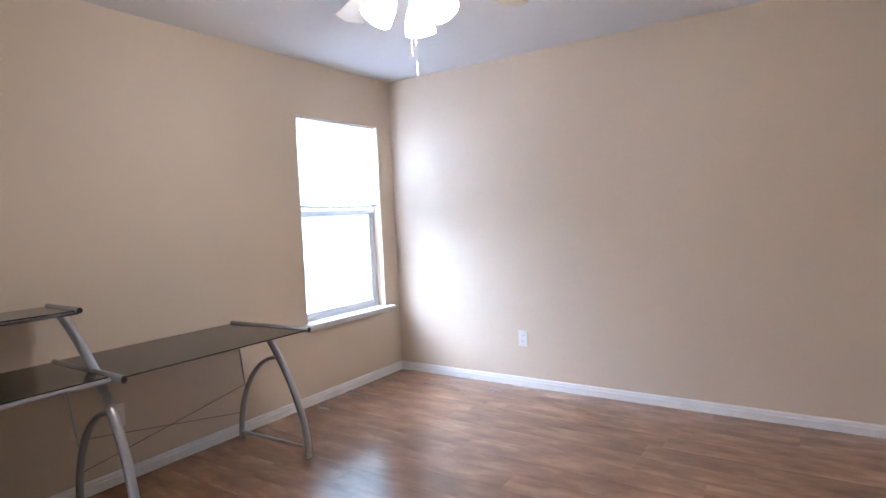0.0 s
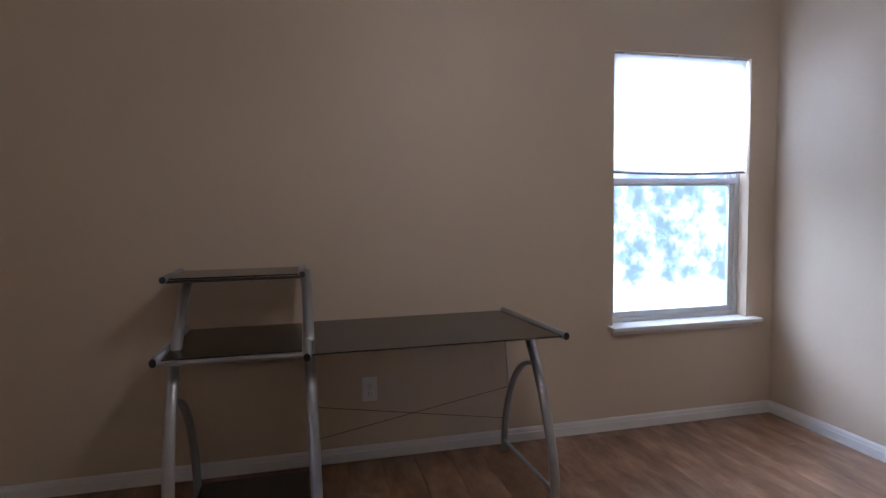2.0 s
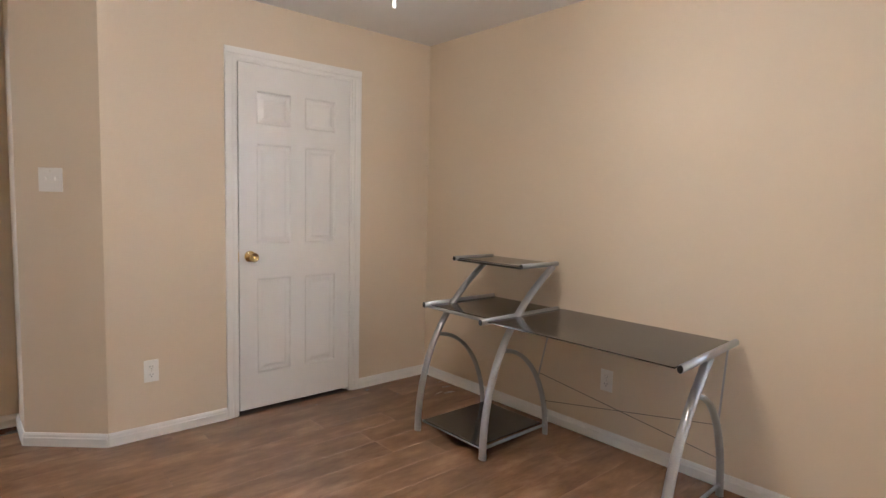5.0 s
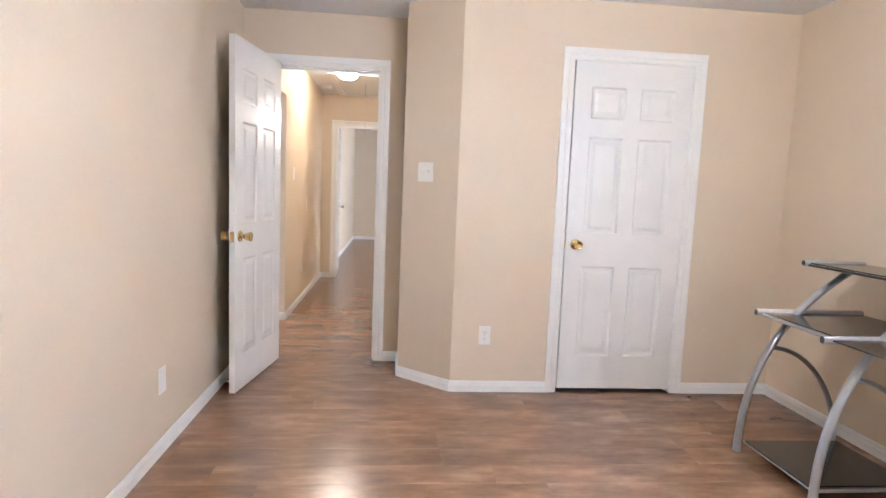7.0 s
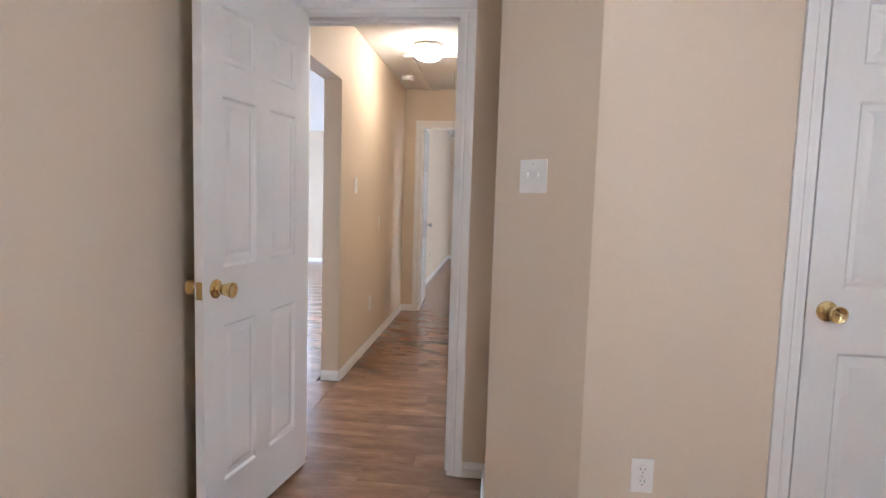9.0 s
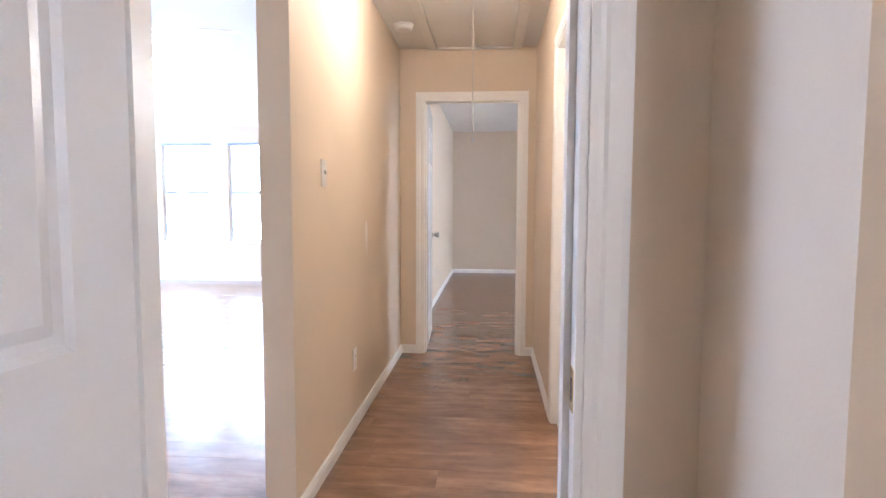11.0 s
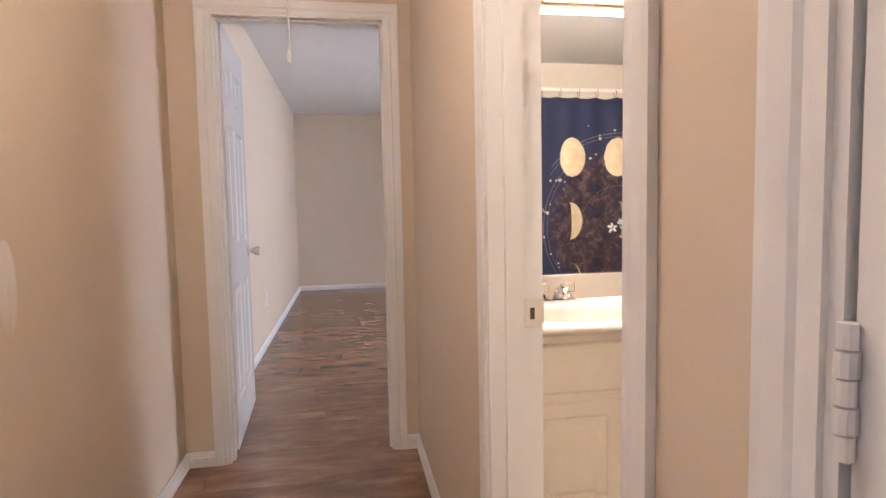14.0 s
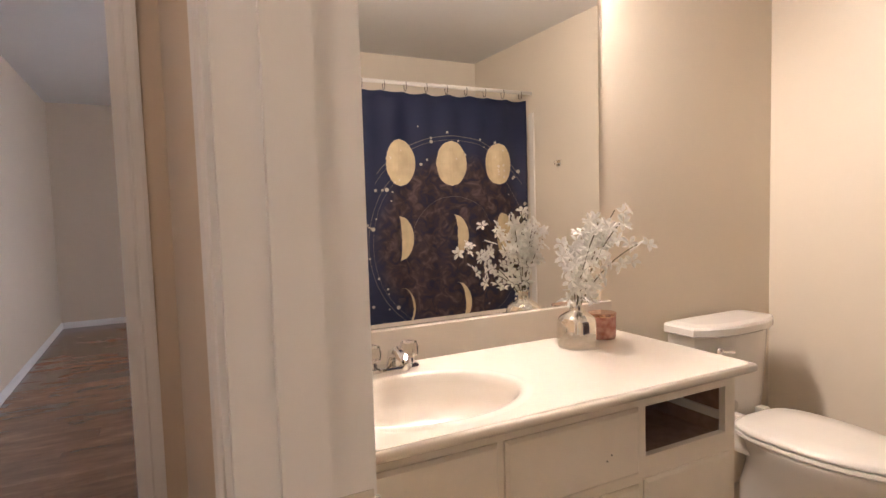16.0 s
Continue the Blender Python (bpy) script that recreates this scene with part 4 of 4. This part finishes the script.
add_box(bm, 2.6602, 2.9648, VYF, VYF + 0.0195, 0.262, 0.322)
part("face_frame", bm, CABINET, van)
part("toe_kick", box(VX0, VX1 - 0.01, VYF + 0.07, YB - 0.01, 0.0, 0.0895), CABINET, van)


def raised_panel(x0, x1, z0, z1, y, depth=0.011, field=0.05, plain=False):
    """A slab with a routed edge and, when high enough, a sunk raised field, facing -y."""
    bm = bmesh.new()
    rings = [(0, depth), (0, 0.006), (0.008, 0.0)]
    if z1 - z0 > 0.2 and not plain:
        rings += [(field, 0.0), (field + 0.008, 0.006), (field + 0.022, 0.006), (field + 0.036, 0.001)]
    loops = [[bm.verts.new(p) for p in ((x0 + i, y - depth + d, z0 + i), (x1 - i, y - depth + d, z0 + i), (x1 - i, y - depth + d, z1 - i), (x0 + i, y - depth + d, z1 - i))] for i, d in rings]
    for a, b in zip(loops, loops[1:]):
        for q in range(4):
            bm.faces.new((a[q], a[(q + 1) % 4], b[(q + 1) % 4], b[q]))
    bm.faces.new(loops[-1])
    bm.faces.new(loops[0][::-1])
    return bm


for x0, x1 in ((1.823, 2.216), (2.234, 2.631)):
    part("drawer_front", raised_panel(x0, x1, 0.540, 0.709, VYF - 0.0008), CABINET, van)
for z0, z1 in ((0.300, 0.520), (0.112, 0.284)):
    part("drawer_front", raised_panel(2.649, 2.976, z0, z1, VYF - 0.0008, plain=True), CABINET, van)
for x0, x1 in ((1.823, 2.216), (2.234, 2.631)):
    part("cabinet_door", raised_panel(x0, x1, 0.120, 0.512, VYF - 0.0008), CABINET, van)

# two dark dots on the drawer front, painted as the shade in screw holes
for x, z in ((2.52, 0.600), (2.535, 0.612)):
    part("screw_hole_dot", lathe(((0.0022, 0), (0.0022, 0.0006)), 8, Matrix.Translation((x, VYF - 0.0122, z)) @ Matrix.Rotation(radians(90), 4, "X")), SLOT, van)

# counter with its moulded oval basin
top = thing("countertop", "cream cultured marble vanity top with moulded sink", "countertop")
CX0, CX1, CYF, CZ = VX0, 3.035, 3.265, 0.768
SX, SY, SA, SB = 2.15, 3.50, 0.235, 0.178
N = 64
bm = bmesh.new()
outer = []
for i in range(N):
    a = 2 * math.pi * i / N
    c, s = math.cos(a), math.sin(a)
    k = min((CX1 - SX) / c if c > 1e-6 else 1e9, (CX0 - SX) / c if c < -1e-6 else 1e9, (YB - 0.021 - SY) / s if s > 1e-6 else 1e9, (CYF - SY) / s if s < -1e-6 else 1e9)
    outer.append((SX + k * c, SY + k * s))
corners = [(CX1, CYF), (CX1, YB - 0.021), (CX0, CYF), (CX0, YB - 0.021)]
for cx, cy in corners:
    j = min(range(N), key=lambda q: (outer[q][0] - cx) ** 2 + (outer[q][1] - cy) ** 2)
    outer[j] = (cx, cy)
rings = [[bm.verts.new((x, y, CZ - 0.028)) for x, y in outer], [bm.verts.new((x, y, CZ)) for x, y in outer]]
for f, dz in ((1.16, 0.0), (1.10, 0.003), (1.04, 0.003), (1.0, -0.004), (0.95, -0.022), (0.86, -0.060), (0.70, -0.100), (0.45, -0.122), (0.2, -0.130), (0.07, -0.132)):
    rings.append([bm.verts.new((SX + SA * f * math.cos(2 * math.pi * i / N), SY + SB * f * math.sin(2 * math.pi * i / N), CZ + dz)) for i in range(N)])
for a, b in zip(rings, rings[1:]):
    for i in range(N):
        bm.faces.new((a[i], a[(i + 1) % N], b[(i + 1) % N], b[i]))
bm.faces.new(rings[-1])
slabob = part("counter_slab", bm, MARBLE, top)
for p in slabob.data.polygons:
    c = p.center
    if ((c.x - SX) / SA) ** 2 + ((c.y - SY) / SB) ** 2 < 1.3:
        p.use_smooth = True
part("front_lip", tube([(CX0, CYF - 0.002, CZ - 0.012), (CX1, CYF - 0.002, CZ - 0.012)], 0.0115, 12), MARBLE, top, "", True)
part("end_lip", tube([(CX1 + 0.001, CYF - 0.002, CZ - 0.012), (CX1 + 0.001, YB - 0.022, CZ - 0.012)], 0.0115, 12), MARBLE, top, "", True)
part("backsplash", box(CX0, CX1 + 0.006, YB - 0.0205, YB - 0.0008, CZ - 0.02, CZ + 0.102, 0.004), MARBLE, top)
part("drain", lathe(((0.022, CZ - 0.131), (0.022, CZ - 0.128), (0.012, CZ - 0.127)), 20, Matrix.Translation((SX, SY, 0))), CHROME, top)

tap = thing("faucet", "chrome faucet with clear acrylic knobs", "faucet", at=pose(2.15, 3.735, CZ))
part("base", box(-0.078, 0.078, -0.026, 0.026, 0.0005, 0.020, 0.008), CHROME, tap)
part("spout", tube([(0, 0.0, 0.015), (0, -0.01, 0.052), (0, -0.05, 0.066), (0, -0.095, 0.056), (0, -0.115, 0.040)], 0.013, 12, 0.017), CHROME, tap, "", True)
for x in (-0.056, 0.056):
    part("knob_stem", lathe(((0.016, 0.02), (0.014, 0.034)), 16, Matrix.Translation((x, 0, 0))), CHROME, tap)
    k = part("tap_knob", lathe(((0.015, 0.034), (0.027, 0.044), (0.029, 0.062), (0.024, 0.078), (0.012, 0.082)), 8, Matrix.Translation((x, 0, 0))), ACRYLIC, tap, "clear acrylic knob")

mir = thing("wall_mirror", "large frameless mirror over the vanity", "mirror")
part("mirror_plate", box(VX0 + 0.002, 3.0, YB - 0.0055, YB - 0.0008, CZ + 0.106, 1.945), MIRRORM, mir)
part("mirror_channel", box(VX0 + 0.002, 3.0, YB - 0.009, YB - 0.0008, CZ + 0.1025, CZ + 0.1058), CHROME, mir)

bar = thing("vanity_light", "gold vanity light bar with lit globe bulbs", "wall light")
part("back_plate", box(2.13, 2.83, YB - 0.028, YB - 0.0008, 1.985, 2.095, 0.004), material("aged_gold_plate", (0.62, 0.42, 0.18), 0.25, 0.9, vary=0.06), bar)
for i in range(4):
    x = 2.22 + 0.173 * i
    part("socket", lathe(((0.024, 0.0), (0.022, 0.02)), 16, Matrix.Translation((x, YB - 0.0285, 2.04)) @ Matrix.Rotation(radians(90), 4, "X")), BRASS, bar)
    part("globe_bulb", lathe([(max(0.004, 0.043 * math.sin(math.pi * q / 12)), 0.062 - 0.043 * math.cos(math.pi * q / 12)) for q in range(13)], 20, Matrix.Translation((x, YB - 0.0285, 2.04)) @ Matrix.Rotation(radians(90), 4, "X")), BULBGLOW, bar, "glowing round bulb", True)

# vase, flowers, candle
VAX, VAY = 2.765, 3.68
vase = thing("bottle_vase", "silver mercury glass bottle vase on the vanity", "vase", at=pose(VAX, VAY, CZ))
part("body", lathe(((0.052, 0.0), (0.060, 0.004), (0.062, 0.015), (0.062, 0.078), (0.057, 0.093), (0.038, 0.107), (0.021, 0.114), (0.019, 0.120), (0.019, 0.140), (0.023, 0.146), (0.016, 0.146), (0.015, 0.10)), 36), MERCURY, vase, "", True)
can = thing("candle_jar", "pink candle in a glass jar with copper rim", "candle", at=pose(2.915, 3.725, CZ))
part("jar", lathe(((0.041, 0.0), (0.044, 0.004), (0.045, 0.078), (0.041, 0.080), (0.040, 0.060), (0.005, 0.058)), 30), CANDLE, can, "", True)
part("rim", lathe(((0.0455, 0.074), (0.0465, 0.078), (0.0465, 0.086), (0.043, 0.087)), 30), COPPER, can, "copper rim")

rng = random.Random(11)
bouquet = thing("flower_bouquet", "white silk blossom branches standing in the vase", "flowers", at=pose(VAX, VAY, CZ))


def blossom_mesh(seed):
    r = random.Random(seed)
    bm = bmesh.new()
    for k in range(5):
        a = 2 * math.pi * k / 5 + r.uniform(-0.15, 0.15)
        L, W, up = 0.026 * r.uniform(0.85, 1.15), 0.0082, 0.007 * r.uniform(0.2, 1.4)
        m = Matrix.Rotation(a, 4, "Z")
        pts = [(0.001, 0, 0), (L * 0.40, W * 0.85, up * 0.7), (L * 0.74, W * 0.72, up), (L, 0, up * 0.3), (L * 0.74, -W * 0.72, up), (L * 0.40, -W * 0.85, up * 0.7)]
        vs = [bm.verts.new(m @ Vector(p)) for p in pts]
        c = bm.verts.new(m @ Vector((L * 0.55, 0, up * 0.2)))
        for i in range(6):
            bm.faces.new((vs[i], vs[(i + 1) % 6], c))
    bmesh.ops.solidify(bm, geom=bm.faces[:], thickness=0.0008)
    me = bpy.data.meshes.new("blossom")
    bm.to_mesh(me)
    bm.free()
    me.materials.append(PETAL)
    return me


BLOSSOMS = [blossom_mesh(s) for s in range(4)]
STEMS = [(0.07, -0.10, 0.37), (0.09, -0.04, 0.30), (0.06, -0.20, 0.27), (-0.04, -0.13, 0.30), (0.02, -0.08, 0.33), (-0.13, -0.20, 0.24), (0.07, 0.03, 0.27), (0.05, 0.00, 0.32), (-0.10, -0.16, 0.15), (0.05, -0.14, 0.33), (-0.02, 0.02, 0.25)]
for dx, dy, h in STEMS:
    p0, p1, p2, p3 = Vector((0, 0, 0.09)), Vector((dx * 0.1, dy * 0.1, 0.17)), Vector((dx * 0.5, dy * 0.5, 0.13 + h * 0.55)), Vector((dx, dy, 0.06 + h))
    pts = []
    for i in range(13):
        t = i / 12
        pts.append(p0 * (1 - t) ** 3 + p1 * 3 * t * (1 - t) ** 2 + p2 * 3 * t * t * (1 - t) + p3 * t ** 3)
    part("stem", tube(pts, 0.0016, 6), STEM, bouquet)
    for i in range(12):
        q = pts[rng.choice((5, 7, 8, 9, 10, 11, 12, 12))] + Vector((rng.gauss(0, 0.019), rng.gauss(0, 0.019), rng.gauss(0, 0.017)))
        o = new("blossom", BLOSSOMS[rng.randrange(4)])
        o.parent = bouquet
        q.y = min(q.y, 0.10)
        o.matrix_basis = Matrix.Translation(q) @ Euler((rng.uniform(-1.6, 1.6), rng.uniform(-1.6, 1.6), rng.uniform(0, 6.28))).to_matrix().to_4x4()
        o.scale = (1, 1, 1)

# toilet
toi = thing("toilet", "white porcelain toilet with closed lid", "toilet", at=pose(3.545, 0, 0))


def oval(cy, a, bf, bb, z, n=36, square=1.0):
    """Egg-shaped loop: half-width a, reaching bf to the front (-y) and bb to the back."""
    out = []
    for i in range(n):
        t = 2 * math.pi * i / n
        c, s = math.cos(t), math.sin(t)
        if s > 0 and square < 1:
            c, s = math.copysign(abs(c) ** square, c), s ** square
        out.append(Vector((a * c, cy + (bb if s > 0 else bf) * s, z)))
    return out


def loft(loops):
    bm = bmesh.new()
    rs = [[bm.verts.new(p) for p in lp] for lp in loops]
    for a, b in zip(rs, rs[1:]):
        for i in range(len(a)):
            bm.faces.new((a[i], a[(i + 1) % len(a)], b[(i + 1) % len(a)], b[i]))
    bm.faces.new(rs[0][::-1])
    bm.faces.new(rs[-1])
    return bm


part("bowl", loft([oval(3.40, 0.115, 0.20, 0.25, 0.0), oval(3.40, 0.110, 0.19, 0.25, 0.06), oval(3.40, 0.105, 0.19, 0.25, 0.16), oval(3.37, 0.135, 0.25, 0.25, 0.26), oval(3.38, 0.170, 0.30, 0.24, 0.335), oval(3.375, 0.182, 0.315, 0.25, 0.372), oval(3.375, 0.182, 0.315, 0.25, 0.385)]), PORCELAIN, toi, "", True)
part("seat", loft([oval(3.375, 0.183, 0.325, 0.235, 0.3865, square=0.55), oval(3.375, 0.188, 0.33, 0.24, 0.392, square=0.55), oval(3.375, 0.186, 0.328, 0.238, 0.402, square=0.55), oval(3.375, 0.17, 0.31, 0.22, 0.403, square=0.55)]), SEATM, toi)
part("lid", loft([oval(3.375, 0.178, 0.318, 0.232, 0.4045, square=0.55), oval(3.375, 0.184, 0.325, 0.238, 0.409, square=0.55), oval(3.375, 0.182, 0.322, 0.236, 0.418, square=0.55), oval(3.375, 0.165, 0.30, 0.22, 0.426, square=0.55), oval(3.375, 0.09, 0.18, 0.12, 0.429, square=0.55)]), SEATM, toi, "", True)
for x in (-0.075, 0.075):
    part("seat_hinge", box(x - 0.02, x + 0.02, 3.60, 3.64, 0.386, 0.428, 0.008), SEATM, toi)
part("deck", box(-0.12, 0.12, 3.50, 3.80, 0.30, 0.3855, 0.02), PORCELAIN, toi)


def tank_loop(s, z, yb=3.815):
    w, f = 0.228 * s, 0.19 * s
    pts = []
    for i in range(20):
        u = -1 + 2 * i / 19
        pts.append(Vector((w * u, yb - f * (1.0 - 0.32 * abs(u) ** 2.6), z)))
    return [Vector((w, yb, z)), Vector((-w, yb, z))] + pts


part("tank", loft([tank_loop(0.84, 0.386), tank_loop(0.88, 0.45), tank_loop(0.94, 0.70), tank_loop(0.94, 0.718)]), PORCELAIN, toi)
part("tank_lid", loft([tank_loop(0.99, 0.7185), tank_loop(1.03, 0.724), tank_loop(1.03, 0.748), tank_loop(1.0, 0.757), tank_loop(0.8, 0.760)]), PORCELAIN, toi)
lev = part("flush_lever", lathe(((0.014, 0), (0.014, 0.008), (0.008, 0.018)), 16, Matrix.Translation((-0.155, 3.64, 0.672)) @ Matrix.Rotation(radians(90), 4, "X")), CHROME, toi, "chrome flush lever", True)
part("lever_arm", tube([(-0.155, 3.622, 0.672), (-0.10, 3.615, 0.664)], 0.006, 8, 0.004), CHROME, lev)

tp = thing("paper_holder", "white toilet paper holder on the vanity side", "paper holder")
part("arm", box(3.0055, 3.06, 3.34, 3.372, 0.50, 0.65, 0.008), PLASTIC, tp)
part("post", lathe(((0.016, 0.0), (0.016, 0.012)), 16, Matrix.Translation((3.045, 3.34, 0.625)) @ Matrix.Rotation(radians(90), 4, "X")), NICKEL, tp)

# tub side of the bathroom, seen in the mirror
TUBF = 2.10
tub = thing("bathtub", "white bathtub behind the shower curtain", "bathtub")
bm = box(2.43, BE - 0.002, TUBF - 0.10, TUBF - 0.02, 0.0, 0.42, 0.01)
part("apron", bm, PORCELAIN, tub)
bm = box(2.43, BE - 0.002, BS + 0.002, TUBF - 0.101, 0.0, 0.08)
add_box(bm, 2.43, 2.50, BS + 0.002, TUBF - 0.101, 0.0805, 0.42)
add_box(bm, BE - 0.07, BE - 0.002, BS + 0.002, TUBF - 0.101, 0.0805, 0.42)
add_box(bm, 2.501, BE - 0.071, BS + 0.002, BS + 0.07, 0.0805, 0.42)
part("basin", bm, PORCELAIN, tub)
part("surround_edge", box(BE - 0.012, BE - 0.0008, TUBF - 0.02, TUBF + 0.03, 0.42, 1.87, 0.003), PORCELAIN, tub, "white edge of the tub surround")
rod = thing("curtain_rod", "white shower curtain rod", "curtain rod")
part("rod", tube([(2.425, TUBF, 2.005), (BE - 0.003, TUBF, 2.005)], 0.0125, 14), PLASTIC, rod, "", True)
cur = thing("shower_curtain", "navy shower curtain printed with cream moon phases", "shower curtain")
KX0, KX1, KZ0, KZ1 = 2.70, 3.935, 0.16, 1.955


def fold(x, z):
    u = (x - KX0) / (KX1 - KX0)
    return TUBF + 0.010 * math.sin(u * 40) * (0.5 + 0.5 * (z / KZ1)) + 0.012 * math.sin(u * 11 + 0.6)


bm = bmesh.new()
NX, NZ = 110, 40
grid = {}
for i in range(NX + 1):
    for k in range(NZ + 1):
        x, v = KX0 + (KX1 - KX0) * i / NX, k / NZ
        droop = 0.012 * abs(math.sin(math.pi * 8 * i / NX)) * v ** 6
        z = KZ0 + (KZ1 - KZ0) * v - droop
        grid[i, k] = bm.verts.new((x, fold(x, z), z))
for i in range(NX):
    for k in range(NZ):
        bm.faces.new((grid[i, k], grid[i + 1, k], grid[i + 1, k + 1], grid[i, k + 1]))
bmesh.ops.solidify(bm, geom=bm.faces[:], thickness=0.001)
part("cloth", bm, CURTAIN, cur, "", True)
for i in range(9):
    x = KX0 + (KX1 - KX0) * (i + 0.25) / 8.6
    ring = [(x, TUBF + 0.020 * math.sin(a), 1.998 + 0.028 * math.cos(a) - 0.012) for a in [math.pi * 2 * q / 16 for q in range(17)]]
    part("curtain_hook", tube(ring, 0.0022, 6), material("dark_hook", (0.12, 0.1, 0.09), 0.4, 0.8) if i == 0 else bpy.data.materials["dark_hook"], cur)


def print_strip(name, rows, mat):
    """A printed shape on the cloth from rows of (z, x0, x1)."""
    bm = bmesh.new()
    cols = 8
    prev = None
    for z, x0, x1 in rows:
        line = []
        for c in range(cols + 1):
            x = x0 + (x1 - x0) * c / cols
            line.append(bm.verts.new((x, fold(x, z) + 0.0035, z)))
        if prev:
            for c in range(cols):
                bm.faces.new((prev[c], prev[c + 1], line[c + 1], line[c]))
        prev = line
    return part(name, bm, mat, cur)


def moon(cx, cz, r, left):
    """left: how far the ragged left edge lies from the middle, as a share of the radius (-1: full disc, 1: none)."""
    rg = random.Random(int(cx * 100))
    rows = []
    for k in range(25):
        s = -1 + 2 * k / 24
        half = r * 0.78 * math.sqrt(max(0, 1 - s * s)) + 0.0005
        rag = 0.0 if left <= -0.99 else rg.uniform(-0.003, 0.003)
        rows.append((cz + r * s, cx + left * half + rag * (1 - s * s), cx + half))
    print_strip("moon_print", rows, MOON)


moon(2.965, 1.515, 0.145, -0.80)
moon(3.330, 1.515, 0.145, -0.86)
moon(3.695, 1.515, 0.138, -1.0)
moon(2.945, 1.045, 0.140, 0.15)
moon(3.335, 1.045, 0.140, 0.25)
moon(3.705, 1.045, 0.140, -0.35)
moon(2.940, 0.600, 0.140, 0.86)
moon(3.345, 0.600, 0.140, 0.62)


def ring_print(cx, cz, r, w, a0, a1):
    bm = bmesh.new()
    prev = None
    n = int(abs(a1 - a0) / 2) + 2
    for i in range(n):
        a = radians(a0 + (a1 - a0) * i / (n - 1))
        pair = []
        for rr in (r, r + w):
            x, z = cx + rr * math.cos(a), cz + rr * math.sin(a)
            x = min(max(x, KX0 + 0.005), KX1 - 0.005)
            pair.append(bm.verts.new((x, fold(x, z) + 0.0028, z)))
        if prev:
            bm.faces.new((prev[0], prev[1], pair[1], pair[0]))
        prev = pair
    part("orbit_print", bm, material("dim_line_print", (0.26, 0.22, 0.20), 0.8) if "dim_line_print" not in bpy.data.materials else bpy.data.materials["dim_line_print"], cur)


ring_print(3.34, 1.0, 0.69, 0.004, 40, 140)
ring_print(3.34, 1.0, 0.665, 0.0025, 35, 145)
ring_print(3.34, 1.0, 0.60, 0.003, 120, 260)
ring_print(3.34, 1.0, 0.57, 0.002, 130, 250)
ring_print(3.34, 1.0, 0.57, 0.002, -60, 60)
ring_print(3.34, 1.0, 0.30, 0.002, 20, 160)
rs = random.Random(5)
for i in range(120):
    a = radians(rs.uniform(0, 360))
    r = rs.choice((0.60, 0.66, 0.70, 0.78))
    x, z = 3.34 + r * math.cos(a) * 0.86 + rs.gauss(0, 0.03), 1.0 + r * math.sin(a) + rs.gauss(0, 0.03)
    if not (KX0 + 0.02 < x < KX1 - 0.02 and 0.3 < z < 1.85):
        continue
    q = rs.choice((0.005, 0.006, 0.008, 0.010, 0.013))
    print_strip("star_print", [(z + q * s, x - q * math.sqrt(1 - s * s) - 0.0003, x + q * math.sqrt(1 - s * s) + 0.0003) for s in (-1, -0.6, 0, 0.6, 1)], STARM)
hook = thing("robe_hook", "small chrome robe hook on the bathroom wall", "hook")
part("hook_plate", box(BE - 0.006, BE - 0.0008, 2.37, 2.41, 1.48, 1.52, 0.002), CHROME, hook)
part("hook_arm", tube([(BE - 0.006, 2.39, 1.495), (BE - 0.035, 2.39, 1.492), (BE - 0.042, 2.39, 1.51)], 0.005, 8), CHROME, hook)

# ---- floor boards, last ----


def boards(parent, x0, x1, y0, y1, seed, joined=False):
    r = random.Random(seed)
    w, L, gap = 0.162, 1.22, 0.0003
    rows = math.ceil((y1 - y0) / w)
    bm = bmesh.new() if joined else None
    for k in range(rows):
        ya, yb = y0 + k * w, min(y0 + (k + 1) * w, y1)
        x = x0 - r.uniform(0, L)
        while x < x1:
            xa, xb = max(x, x0), min(x + L, x1)
            x += L
            if xb - xa < 0.02 or yb - ya < 0.01:
                continue
            z = r.uniform(-0.0002, 0.0)
            b = bm if joined else bmesh.new()
            c = 0.0004
            lo = [b.verts.new(p) for p in ((xa + gap, ya + gap, -0.009), (xb - gap, ya + gap, -0.009), (xb - gap, yb - gap, -0.009), (xa + gap, yb - gap, -0.009))]
            md = [b.verts.new((v.co.x, v.co.y, z - c)) for v in lo]
            hi = [b.verts.new(p) for p in ((xa + gap + c, ya + gap + c, z), (xb - gap - c, ya + gap + c, z), (xb - gap - c, yb - gap - c, z), (xa + gap + c, yb - gap - c, z))]
            for p, q in ((lo, md), (md, hi)):
                for i in range(4):
                    b.faces.new((p[i], p[(i + 1) % 4], q[(i + 1) % 4], q[i]))
            b.faces.new(hi)
            if not joined:
                me = bpy.data.meshes.new("floor_board")
                b.to_mesh(me)
                b.free()
                me.materials.append(FLOORM)
                o = new("floor_board", me)
                o.parent = parent
    if joined:
        me = bpy.data.meshes.new("floor_boards_living")
        bm.to_mesh(me)
        bm.free()
        me.materials.append(FLOORM)
        return tagged(new("floor_boards_living", me), "brown wood laminate boards in the living room", "floor boards", kind="stuff")


FLOOR = bpy.data.objects["floor"]
FLOOR["label"] = "brown wood laminate floor boards"
boards(FLOOR, XW, XE, YS, 0.0, 1)
boards(FLOOR, XW, 1.92, 0.001, 0.80, 2)
boards(FLOOR, HW - 0.02, HE + 0.009, 0.801, HN + 0.195, 3)
boards(FLOOR, 0.58, 4.58, HN + 0.196, 9.98, 4)
boards(None, -5.60, 0.40, -1.6, 8.48, 5, joined=True)
boards(FLOOR, 0.401, HW - 0.021, 0.88, 1.78, 6)
